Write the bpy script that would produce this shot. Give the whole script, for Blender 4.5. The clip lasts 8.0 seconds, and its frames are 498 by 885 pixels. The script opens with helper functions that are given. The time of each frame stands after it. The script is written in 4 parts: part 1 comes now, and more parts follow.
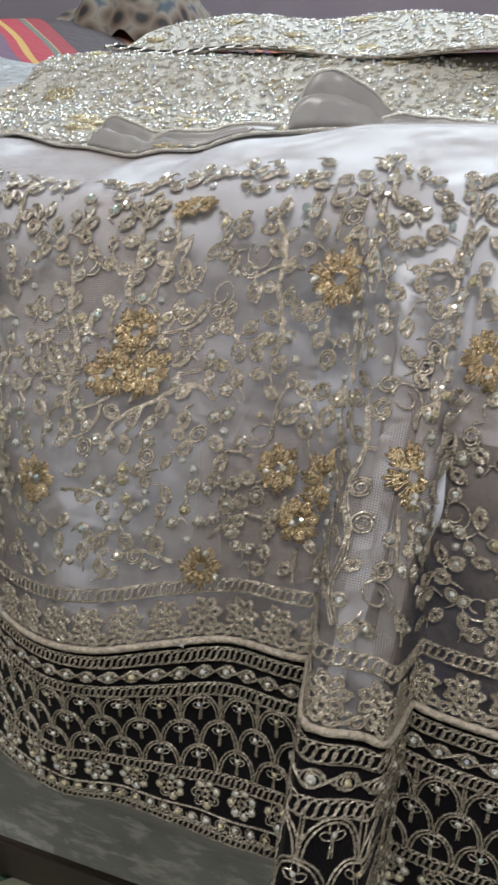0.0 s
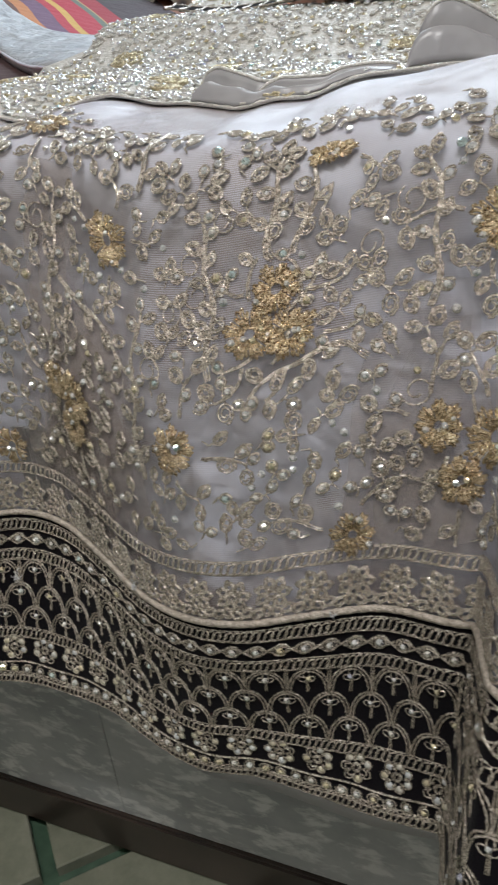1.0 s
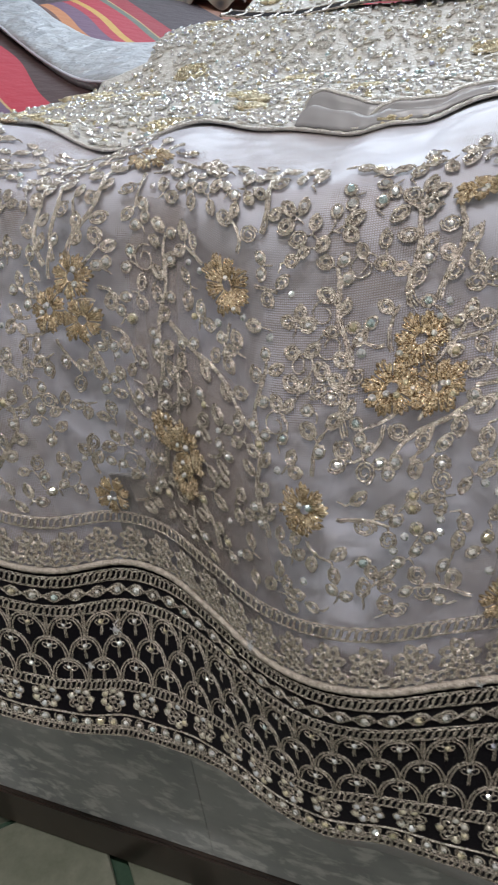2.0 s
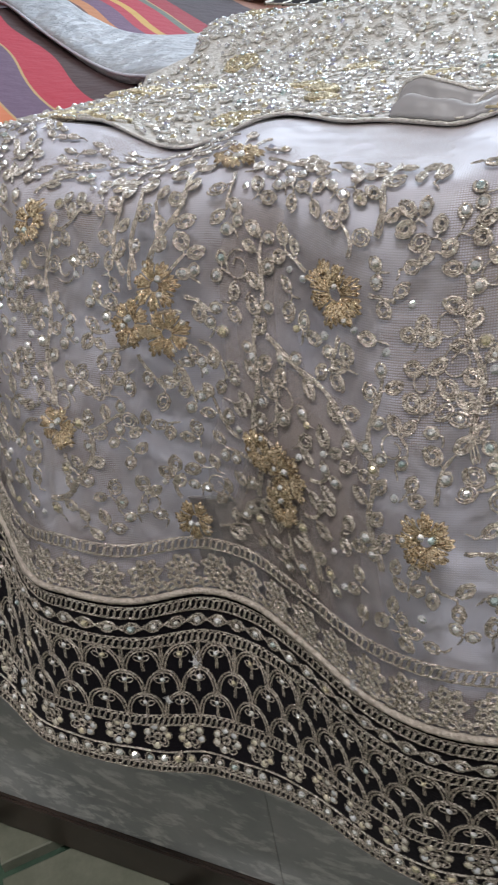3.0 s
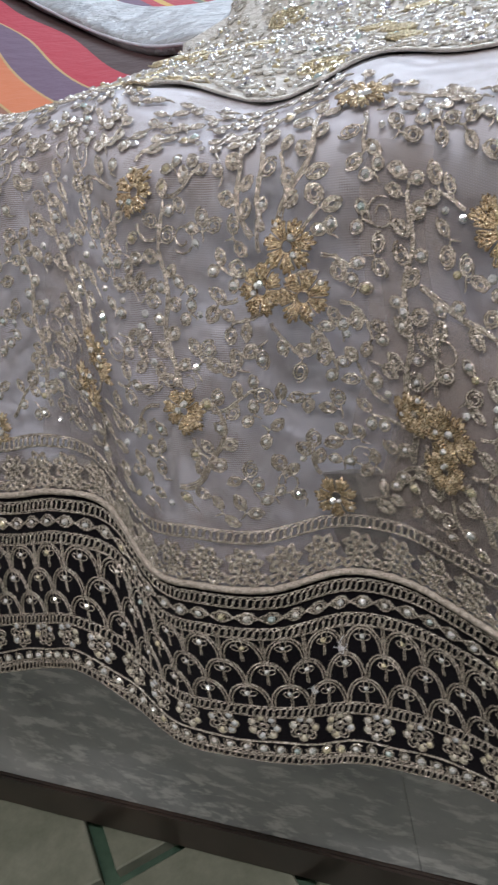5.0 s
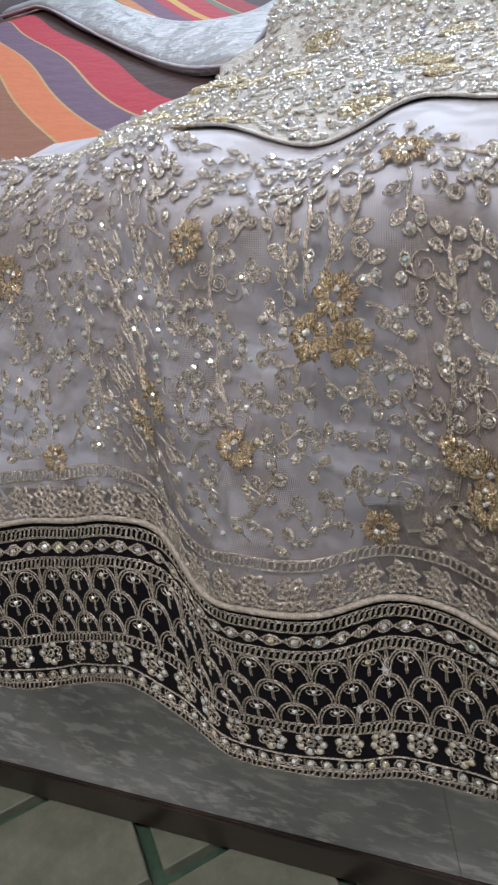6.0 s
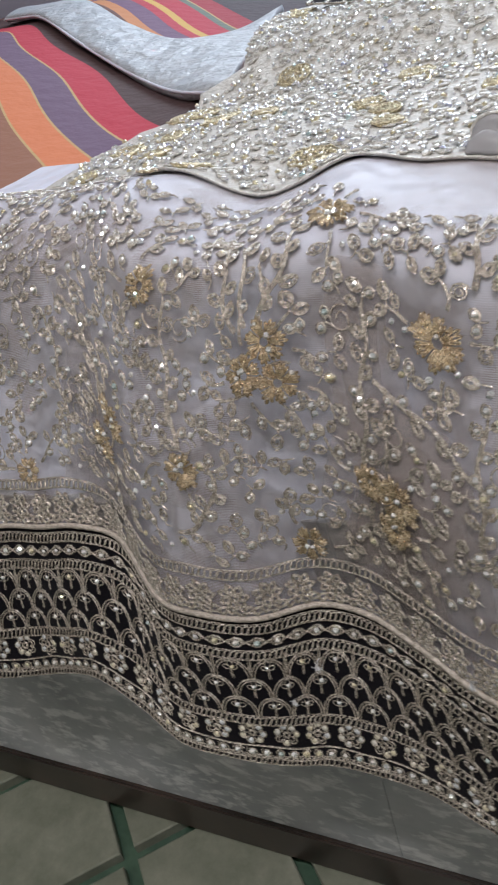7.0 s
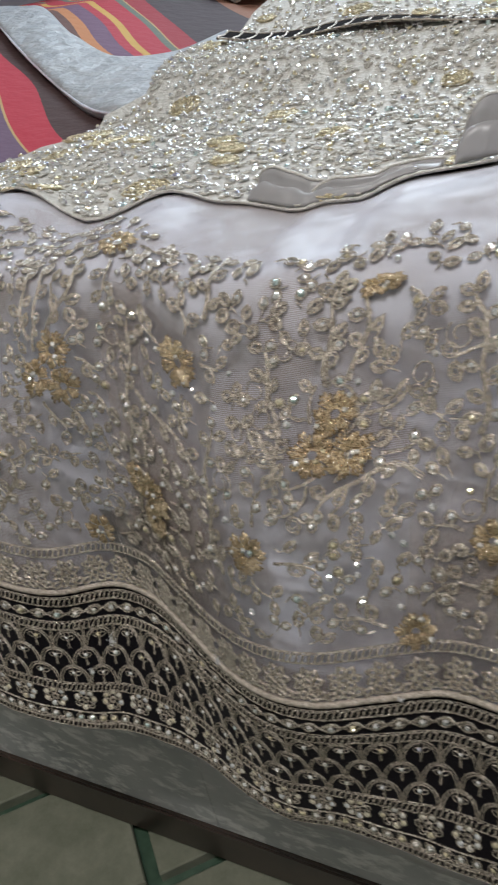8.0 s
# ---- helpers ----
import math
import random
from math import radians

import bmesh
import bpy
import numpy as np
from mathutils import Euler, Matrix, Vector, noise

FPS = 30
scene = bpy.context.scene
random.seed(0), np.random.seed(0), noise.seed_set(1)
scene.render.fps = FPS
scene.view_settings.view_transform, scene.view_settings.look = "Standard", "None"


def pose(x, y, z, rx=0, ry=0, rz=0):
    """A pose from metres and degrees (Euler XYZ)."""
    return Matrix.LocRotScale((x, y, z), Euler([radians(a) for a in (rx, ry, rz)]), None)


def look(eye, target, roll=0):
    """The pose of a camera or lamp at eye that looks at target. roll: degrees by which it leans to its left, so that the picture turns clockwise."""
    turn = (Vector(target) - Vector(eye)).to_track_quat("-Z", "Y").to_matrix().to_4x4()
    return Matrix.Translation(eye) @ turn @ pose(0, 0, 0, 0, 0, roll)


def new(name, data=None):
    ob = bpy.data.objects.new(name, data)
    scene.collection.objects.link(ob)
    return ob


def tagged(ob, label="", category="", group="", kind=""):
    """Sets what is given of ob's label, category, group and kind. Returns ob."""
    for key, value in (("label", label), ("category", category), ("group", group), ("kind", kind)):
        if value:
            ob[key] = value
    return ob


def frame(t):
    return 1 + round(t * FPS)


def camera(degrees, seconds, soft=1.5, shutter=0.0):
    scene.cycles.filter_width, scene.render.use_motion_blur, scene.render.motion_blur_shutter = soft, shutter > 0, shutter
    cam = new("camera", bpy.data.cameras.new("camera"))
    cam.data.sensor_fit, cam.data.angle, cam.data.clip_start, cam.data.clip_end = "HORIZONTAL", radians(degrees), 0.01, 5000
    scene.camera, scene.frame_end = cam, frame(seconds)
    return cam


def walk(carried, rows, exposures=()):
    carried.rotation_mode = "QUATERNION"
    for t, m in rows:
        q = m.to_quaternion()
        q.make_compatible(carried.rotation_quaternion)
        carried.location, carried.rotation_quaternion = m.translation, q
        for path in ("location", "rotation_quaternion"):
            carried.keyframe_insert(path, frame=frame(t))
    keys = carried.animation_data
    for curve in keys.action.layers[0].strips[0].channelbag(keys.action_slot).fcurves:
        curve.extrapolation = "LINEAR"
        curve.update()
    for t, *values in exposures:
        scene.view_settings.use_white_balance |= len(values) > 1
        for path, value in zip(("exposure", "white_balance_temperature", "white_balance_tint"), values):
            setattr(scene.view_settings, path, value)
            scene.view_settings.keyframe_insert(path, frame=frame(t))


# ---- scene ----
cam = camera(35.6, 8.0, soft=2.1, shutter=0.3)
# seconds, x, y, z, then the turn in degrees
ROWS = [
    (0, 0.3443, -0.2901, 0.5900, 61.72, 0.93, 20.00),
    (0.5, 0.3221, -0.2927, 0.5813, 60.06, 1.81, 21.24),
    (1, 0.2977, -0.2943, 0.5807, 59.76, 4.88, 21.30),
    (1.5, 0.2690, -0.2942, 0.5884, 59.50, 6.25, 21.89),
    (1.7, 0.2584, -0.2896, 0.5935, 59.48, 6.47, 22.04),
    (2.8, 0.2090, -0.2638, 0.5980, 59.02, 7.64, 22.63),
    (3, 0.1984, -0.2640, 0.5960, 59.03, 7.99, 22.68),
    (3.5, 0.1822, -0.2656, 0.6016, 58.96, 8.35, 22.51),
    (4, 0.1722, -0.2549, 0.5971, 58.87, 8.78, 22.29),
    (4.5, 0.1455, -0.2599, 0.5897, 58.63, 9.69, 21.98),
    (5, 0.1379, -0.2671, 0.5895, 57.37, 13.02, 20.63),
    (5.2, 0.1323, -0.2707, 0.5892, 57.23, 13.54, 21.02),
    (6.3, 0.1439, -0.2710, 0.6294, 56.86, 14.87, 22.53),
    (6.5, 0.1524, -0.2743, 0.6347, 56.69, 14.99, 22.70),
    (7, 0.1834, -0.2802, 0.6459, 56.48, 13.97, 23.20),
    (7.5, 0.2409, -0.2821, 0.6574, 56.85, 10.58, 24.89),
    (8, 0.3046, -0.2790, 0.6530, 57.02, 9.98, 24.62),
]
EXPOSURE = 0.0
walk(cam, [(t, pose(x, y, z, rx, ry, rz)) for t, x, y, z, rx, ry, rz in ROWS], exposures=[
    (0.0, EXPOSURE, 6740, 3.5), (1.2, EXPOSURE, 6570, 5.5), (3.2, EXPOSURE, 6450, 9), (4.8, EXPOSURE - 0.02, 6450, 9.5), (6.5, EXPOSURE + 0.08, 6410, 10), (7.3, EXPOSURE, 6470, 8), (8.0, EXPOSURE - 0.16, 6620, 5)])

# ---- light ----
world = bpy.data.worlds.new("sky")
scene.world = world
world.use_nodes = True
wn = world.node_tree.nodes
sky = wn.new("ShaderNodeTexSky")
sky.sky_type, sky.sun_disc, sky.sun_elevation, sky.sun_rotation = "NISHITA", False, radians(40), radians(200)
wn["Background"].inputs["Strength"].default_value = 0.1
world.node_tree.links.new(sky.outputs["Color"], wn["Background"].inputs["Color"])


def area_lamp(name, m, sx, sy, watts, colour):
    lamp = bpy.data.lights.new(name, "AREA")
    lamp.shape, lamp.size, lamp.size_y, lamp.energy, lamp.color = "RECTANGLE", sx, sy, watts, colour
    ob = new(name, lamp)
    ob.matrix_world = m
    return ob


# unseen lamps added: daylight in the opening over the bed, overhead light under the ceiling
area_lamp("unseen_window_light", look((-0.15, 2.12, 1.75), (0.1, 0.0, 0.7)), 1.5, 1.1, 36, (0.78, 0.88, 1.0))
# overhead light, added; no tube lamp is in sight
area_lamp("added_overhead_light", look((0.5, -0.75, 2.60), (0.5, -0.75, 0.0)), 1.2, 0.06, 33, (1.0, 0.965, 0.985))


# added point lamp, no such bulb in sight, to raise glints on the stones
bulb = bpy.data.lights.new("glint_light", "POINT")
bulb.energy, bulb.shadow_soft_size, bulb.color = 9, 0.035, (1.0, 0.95, 0.90)
new("glint_light", bulb).location = (-0.55, -1.0, 2.30)


# ---- materials ----
def mat(name, colour=(0.8, 0.8, 0.8), rough=0.5, metal=0.0, **extra):
    m = bpy.data.materials.new(name)
    m.use_nodes = True
    b = m.node_tree.nodes["Principled BSDF"]
    b.inputs["Base Color"].default_value = (*colour, 1)
    b.inputs["Roughness"].default_value = rough
    b.inputs["Metallic"].default_value = metal
    for key, value in extra.items():
        b.inputs[key.replace("_", " ")].default_value = value
    return m


def add(m, kind, **props):
    n = m.node_tree.nodes.new(kind)
    for key, value in props.items():
        if key in n.inputs:
            n.inputs[key].default_value = value
    return n


def link(m, a, b):
    m.node_tree.links.new(a, b)


def ramp(m, fac, stops, constant=False):
    n = m.node_tree.nodes.new("ShaderNodeValToRGB")
    if constant:
        n.color_ramp.interpolation = "CONSTANT"
    while len(n.color_ramp.elements) < len(stops):
        n.color_ramp.elements.new(1.0)
    for e, (p, c) in zip(n.color_ramp.elements, stops):
        e.position, e.color = p, (*c, 1)
    link(m, fac, n.inputs["Fac"])
    return n.outputs["Color"]


def bump(m, height, strength, distance):
    n = m.node_tree.nodes.new("ShaderNodeBump")
    n.inputs["Strength"].default_value, n.inputs["Distance"].default_value = strength, distance
    link(m, height, n.inputs["Height"])
    link(m, n.outputs["Normal"], m.node_tree.nodes["Principled BSDF"].inputs["Normal"])


def noise_tex(m, scale, detail=3.0, rough=0.55, coord="Object"):
    c = m.node_tree.nodes.new("ShaderNodeTexCoord")
    n = m.node_tree.nodes.new("ShaderNodeTexNoise")
    n.inputs["Scale"].default_value, n.inputs["Detail"].default_value, n.inputs["Roughness"].default_value = scale, detail, rough
    link(m, c.outputs[coord], n.inputs["Vector"])
    return n.outputs["Fac"]


def base_of(m):
    return m.node_tree.nodes["Principled BSDF"]


def island_random(m):
    return m.node_tree.nodes.new("ShaderNodeNewGeometry").outputs["Random Per Island"]


def thread_material(name, dark, light, rough, metal=0.78):
    m = mat(name, light, rough, metal)
    n = noise_tex(m, 900.0, 2.0)
    link(m, ramp(m, n, [(0.3, dark), (0.65, light)]), base_of(m).inputs["Base Color"])
    bump(m, noise_tex(m, 1300.0, 1.0), 1.0, 0.001)
    return m


ZARI = thread_material("silver_gold_thread", (0.37, 0.315, 0.26), (0.95, 0.88, 0.79), 0.24)
ZARI_DARK = thread_material("antique_gold_thread", (0.27, 0.23, 0.19), (0.76, 0.69, 0.61), 0.27)
GOLD = thread_material("gold_thread", (0.33, 0.215, 0.115), (1.0, 0.86, 0.63), 0.22, 0.88)
PALE_GOLD = thread_material("pale_gold_thread", (0.52, 0.42, 0.26), (0.96, 0.86, 0.62), 0.28)
PALE = thread_material("pale_silver_thread", (0.60, 0.56, 0.50), (0.93, 0.90, 0.85), 0.3)
base_of(PALE).inputs["Metallic"].default_value = 0.3
CORD = mat("cream_satin_cord", (0.50, 0.44, 0.37), 0.5)
link(CORD, ramp(CORD, noise_tex(CORD, 420.0, 3.0), [(0.3, (0.34, 0.29, 0.24)), (0.7, (0.58, 0.51, 0.44))]), base_of(CORD).inputs["Base Color"])
bump(CORD, noise_tex(CORD, 520.0, 2.0), 1.0, 0.0015)

CRYSTAL = mat("foiled_crystal", (0.85, 0.86, 0.9), 0.10, 0.75)
link(CRYSTAL, ramp(CRYSTAL, island_random(CRYSTAL), [(0.0, (0.95, 0.96, 0.98)), (0.62, (0.97, 0.95, 0.92)), (0.80, (0.90, 0.82, 0.60)), (0.95, (0.74, 0.88, 0.89)), (0.98, (0.74, 0.76, 0.93))], True), base_of(CRYSTAL).inputs["Base Color"])
CRYSTAL_ONE = mat("foiled_crystal_single", (0.85, 0.86, 0.9), 0.09, 0.85)
oi = CRYSTAL_ONE.node_tree.nodes.new("ShaderNodeObjectInfo")
link(CRYSTAL_ONE, ramp(CRYSTAL_ONE, oi.outputs["Random"], [(0.0, (0.95, 0.96, 0.98)), (0.62, (0.97, 0.95, 0.92)), (0.82, (0.90, 0.82, 0.60)), (0.96, (0.74, 0.88, 0.89)), (0.985, (0.74, 0.76, 0.93))], True), base_of(CRYSTAL_ONE).inputs["Base Color"])
LINT = mat("white_lint", (0.75, 0.75, 0.76), 0.9)
PEARL = mat("champagne_pearl", (0.72, 0.68, 0.58), 0.18, 0.35)
link(PEARL, ramp(PEARL, PEARL.node_tree.nodes.new("ShaderNodeObjectInfo").outputs["Random"], [(0.0, (0.75, 0.72, 0.66)), (0.5, (0.74, 0.66, 0.46)), (0.8, (0.70, 0.72, 0.74))]), base_of(PEARL).inputs["Base Color"])

SATIN = mat("white_satin_lining", (0.74, 0.76, 0.88), 0.40, 0.0, Sheen_Weight=0.25)
bump(SATIN, noise_tex(SATIN, 22.0, 2.0), 0.4, 0.03)
GREY_SATIN = mat("grey_satin", (0.36, 0.35, 0.36), 0.30)
bump(GREY_SATIN, noise_tex(GREY_SATIN, 40.0, 2.0), 0.35, 0.012)
RIBBON = mat("blue_grey_satin", (0.50, 0.53, 0.58), 0.42)
link(RIBBON, ramp(RIBBON, noise_tex(RIBBON, 30.0, 5.0), [(0.3, (0.44, 0.48, 0.53)), (0.7, (0.56, 0.59, 0.63))]), base_of(RIBBON).inputs["Base Color"])
bump(RIBBON, noise_tex(RIBBON, 28.0, 4.0), 0.8, 0.02)

VELVET = mat("black_velvet", (0.006, 0.005, 0.007), 0.95, 0.0, Sheen_Weight=0.04, Specular_IOR_Level=0.08)
bump(VELVET, noise_tex(VELVET, 900.0, 2.0), 0.5, 0.001)

SLATE = mat("slate_blue_backing", (0.07, 0.075, 0.13), 0.45)
link(SLATE, ramp(SLATE, noise_tex(SLATE, 18.0, 4.0), [(0.3, (0.04, 0.045, 0.08)), (0.7, (0.12, 0.125, 0.20))]), base_of(SLATE).inputs["Base Color"])
bump(SLATE, noise_tex(SLATE, 40.0, 3.0), 0.5, 0.01)

# sheer net: fine crossing threads, the holes let all light by
NET = mat("beige_net", (0.45, 0.385, 0.36), 0.6)
uvn = NET.node_tree.nodes.new("ShaderNodeTexCoord")
wave_a = add(NET, "ShaderNodeTexWave", Scale=330.0, Distortion=0.3)
wave_b = add(NET, "ShaderNodeTexWave", Scale=330.0, Distortion=0.3)
wave_b.bands_direction = "Y"
for w in (wave_a, wave_b):
    link(NET, uvn.outputs["UV"], w.inputs["Vector"])
mx = NET.node_tree.nodes.new("ShaderNodeMath")
mx.operation = "MAXIMUM"
link(NET, wave_a.outputs["Fac"], mx.inputs[0])
link(NET, wave_b.outputs["Fac"], mx.inputs[1])
rng_node = NET.node_tree.nodes.new("ShaderNodeMapRange")
rng_node.inputs["To Min"].default_value, rng_node.inputs["To Max"].default_value = 0.22, 0.58
link(NET, mx.outputs[0], rng_node.inputs["Value"])
# the net lies doubled and bunched in places
bunch = ramp(NET, noise_tex(NET, 13.0, 3.0), [(0.38, (0.22, 0.22, 0.22)), (0.62, (1.0, 1.0, 1.0))])
dense = NET.node_tree.nodes.new("ShaderNodeMath")
dense.operation = "MULTIPLY"
link(NET, rng_node.outputs[0], dense.inputs[0])
link(NET, bunch, dense.inputs[1])
link(NET, dense.outputs[0], base_of(NET).inputs["Alpha"])

MARBLE = mat("grey_marble", (0.24, 0.25, 0.25), 0.38)
n1 = noise_tex(MARBLE, 9.0, 8.0, 0.62)
tc = MARBLE.node_tree.nodes.new("ShaderNodeTexCoord")
mp = MARBLE.node_tree.nodes.new("ShaderNodeMapping")
mp.inputs["Rotation"].default_value, mp.inputs["Scale"].default_value = (0.2, 0.7, 0.3), (1.0, 1.0, 1.9)
link(MARBLE, tc.outputs["Object"], mp.inputs["Vector"])
n2 = add(MARBLE, "ShaderNodeTexNoise", Scale=44.0, Detail=8.0, Roughness=0.62, Distortion=0.25)
link(MARBLE, mp.outputs["Vector"], n2.inputs["Vector"])
mixc = MARBLE.node_tree.nodes.new("ShaderNodeMixRGB")
link(MARBLE, ramp(MARBLE, n1, [(0.35, (0.225, 0.235, 0.24)), (0.65, (0.385, 0.388, 0.39))]), mixc.inputs["Color1"])
mixc.inputs["Color2"].default_value = (0.56, 0.565, 0.55, 1)
link(MARBLE, ramp(MARBLE, n2.outputs["Fac"], [(0.50, (0, 0, 0)), (0.62, (0.9, 0.9, 0.9))]), mixc.inputs["Fac"])
link(MARBLE, mixc.outputs["Color"], base_of(MARBLE).inputs["Base Color"])

BROWN = mat("dark_brown_skirting", (0.035, 0.022, 0.016), 0.32)
link(BROWN, ramp(BROWN, noise_tex(BROWN, 14.0, 6.0), [(0.35, (0.022, 0.016, 0.013)), (0.7, (0.050, 0.034, 0.027))]), base_of(BROWN).inputs["Base Color"])
TILE = mat("pale_terrazzo", (0.42, 0.42, 0.35), 0.35)
link(TILE, ramp(TILE, noise_tex(TILE, 22.0, 8.0, 0.7), [(0.3, (0.11, 0.12, 0.085)), (0.55, (0.185, 0.19, 0.145)), (0.75, (0.25, 0.25, 0.20))]), base_of(TILE).inputs["Base Color"])
GREEN = mat("green_terrazzo_strip", (0.045, 0.085, 0.055), 0.35)
link(GREEN, ramp(GREEN, noise_tex(GREEN, 60.0, 5.0), [(0.3, (0.03, 0.06, 0.04)), (0.7, (0.07, 0.12, 0.08))]), base_of(GREEN).inputs["Base Color"])
WALL = mat("lilac_wall_paint", (0.52, 0.48, 0.60), 0.8)
link(WALL, ramp(WALL, noise_tex(WALL, 3.0, 6.0), [(0.3, (0.49, 0.45, 0.57)), (0.7, (0.56, 0.52, 0.64))]), base_of(WALL).inputs["Base Color"])
bump(WALL, noise_tex(WALL, 120.0, 3.0), 0.2, 0.002)
# for the unseen walls; cream keeps the stones' reflections from turning lilac
CREAM = mat("cream_wall_paint", (0.66, 0.63, 0.58), 0.8)
link(CREAM, ramp(CREAM, noise_tex(CREAM, 3.0, 6.0), [(0.3, (0.62, 0.59, 0.54)), (0.7, (0.70, 0.67, 0.62))]), base_of(CREAM).inputs["Base Color"])
bump(CREAM, noise_tex(CREAM, 120.0, 3.0), 0.2, 0.002)
CEILING = mat("white_ceiling_paint", (0.75, 0.75, 0.73), 0.85)
bump(CEILING, noise_tex(CEILING, 90.0, 3.0), 0.2, 0.002)
WOOD = mat("window_wood", (0.16, 0.09, 0.05), 0.45)
MATTRESS = mat("mattress_ticking", (0.45, 0.42, 0.40), 0.85)

# printed bed sheet: broad wavy stripes with thin gold lines between
SHEET = mat("printed_sheet", (0.4, 0.1, 0.1), 0.75)
tc = SHEET.node_tree.nodes.new("ShaderNodeTexCoord")
nz = add(SHEET, "ShaderNodeTexNoise", Scale=3.0, Detail=0.0)
link(SHEET, tc.outputs["Object"], nz.inputs["Vector"])
dt = SHEET.node_tree.nodes.new("ShaderNodeVectorMath")
dt.operation = "DOT_PRODUCT"
dt.inputs[1].default_value = (0.695, 0.719, 0.0)
link(SHEET, tc.outputs["Object"], dt.inputs[0])
ma = SHEET.node_tree.nodes.new("ShaderNodeMath")
ma.operation = "MULTIPLY_ADD"
link(SHEET, nz.outputs["Fac"], ma.inputs[0])
ma.inputs[1].default_value = 0.08
link(SHEET, dt.outputs["Value"], ma.inputs[2])
mm = SHEET.node_tree.nodes.new("ShaderNodeMath")
mm.operation = "MULTIPLY_ADD"
link(SHEET, ma.outputs[0], mm.inputs[0])
mm.inputs[1].default_value, mm.inputs[2].default_value = 1.4286, 0.157
fr = SHEET.node_tree.nodes.new("ShaderNodeMath")
fr.operation = "FRACT"
link(SHEET, mm.outputs[0], fr.inputs[0])
GOLDLINE = (0.55, 0.38, 0.18)
link(SHEET, ramp(SHEET, fr.outputs[0], [
    (0.0, (0.30, 0.14, 0.09)), (0.200, GOLDLINE), (0.207, (0.68, 0.22, 0.10)), (0.258, GOLDLINE), (0.264, (0.17, 0.11, 0.18)), (0.318, GOLDLINE), (0.324, (0.50, 0.04, 0.07)),
    (0.379, (0.07, 0.035, 0.035)), (0.50, (0.17, 0.09, 0.08)), (0.56, (0.60, 0.26, 0.12)), (0.585, (0.19, 0.11, 0.19)), (0.62, (0.50, 0.05, 0.08)), (0.64, (0.66, 0.42, 0.12)),
    (0.655, (0.48, 0.04, 0.07)), (0.70, (0.16, 0.19, 0.16)), (0.715, GOLDLINE), (0.722, (0.36, 0.03, 0.05)), (0.77, (0.06, 0.04, 0.05))], True), base_of(SHEET).inputs["Base Color"])
bump(SHEET, noise_tex(SHEET, 40.0, 4.0), 0.3, 0.01)
QUILT = mat("spotted_blanket", (0.3, 0.25, 0.2), 0.9)
vo = add(QUILT, "ShaderNodeTexVoronoi", Scale=22.0)
tq = QUILT.node_tree.nodes.new("ShaderNodeTexCoord")
link(QUILT, tq.outputs["Object"], vo.inputs["Vector"])
link(QUILT, ramp(QUILT, vo.outputs["Distance"], [(0.2, (0.05, 0.045, 0.05)), (0.35, (0.20, 0.15, 0.12)), (0.6, (0.34, 0.30, 0.26)), (0.8, (0.09, 0.12, 0.16))]), base_of(QUILT).inputs["Base Color"])
LACE_CLOTH = mat("beaded_net_cloth", (0.50, 0.48, 0.44), 0.5, 0.0, Sheen_Weight=0.2)
link(LACE_CLOTH, ramp(LACE_CLOTH, noise_tex(LACE_CLOTH, 160.0, 5.0), [(0.35, (0.54, 0.51, 0.46)), (0.65, (0.72, 0.69, 0.64))]), base_of(LACE_CLOTH).inputs["Base Color"])
bump(LACE_CLOTH, noise_tex(LACE_CLOTH, 300.0, 4.0), 0.8, 0.003)


# ---- mesh helpers ----
def mesh_object(name, verts, faces, material, parent=None, label="", smooth=True, uv=None):
    me = bpy.data.meshes.new(name)
    me.from_pydata([tuple(map(float, v)) for v in verts], [], faces)
    if smooth:
        me.polygons.foreach_set("use_smooth", [True] * len(me.polygons))
    if uv is not None:
        layer = me.uv_layers.new(name="UVMap")
        idx = np.empty(len(me.loops), int)
        me.loops.foreach_get("vertex_index", idx)
        layer.data.foreach_set("uv", np.asarray(uv, float)[idx].ravel())
    me.materials.append(material)
    me.update()
    ob = new(name, me)
    if parent:
        ob.parent = parent
    if label:
        tagged(ob, label)
    return ob


def box_object(name, lo, hi, material, parent=None, label="", bevel=0.0):
    bm = bmesh.new()
    bmesh.ops.create_cube(bm, size=1.0)
    for v in bm.verts:
        v.co = Vector([lo[i] + (v.co[i] + 0.5) * (hi[i] - lo[i]) for i in range(3)])
    if bevel:
        bmesh.ops.bevel(bm, geom=bm.edges[:], offset=bevel, segments=2, affect="EDGES")
    me = bpy.data.meshes.new(name)
    bm.to_mesh(me)
    bm.free()
    me.materials.append(material)
    ob = new(name, me)
    if parent:
        ob.parent = parent
    if label:
        tagged(ob, label)
    return ob


def thing(name, label, category, group="", kind=""):
    ob = new(name)
    ob.empty_display_size = 0.05
    return tagged(ob, label, category, group, kind)


def cubic(xs, ys, q):
    """Smooth curve through evenly spaced stations (Catmull-Rom)."""
    xs, ys, q = np.asarray(xs, float), np.asarray(ys, float), np.asarray(q, float)
    step = xs[1] - xs[0]
    k = np.clip((q - xs[0]) / step, 0, len(xs) - 1.000001)
    i = k.astype(int)
    t = k - i
    p = np.concatenate([[2 * ys[0] - ys[1]], ys, [2 * ys[-1] - ys[-2]]])
    a, b, c, d = p[i], p[i + 1], p[i + 2], p[i + 3]
    return 0.5 * (2 * b + (c - a) * t + (2 * a - 5 * b + 4 * c - d) * t ** 2 + (3 * b - a - 3 * c + d) * t ** 3)


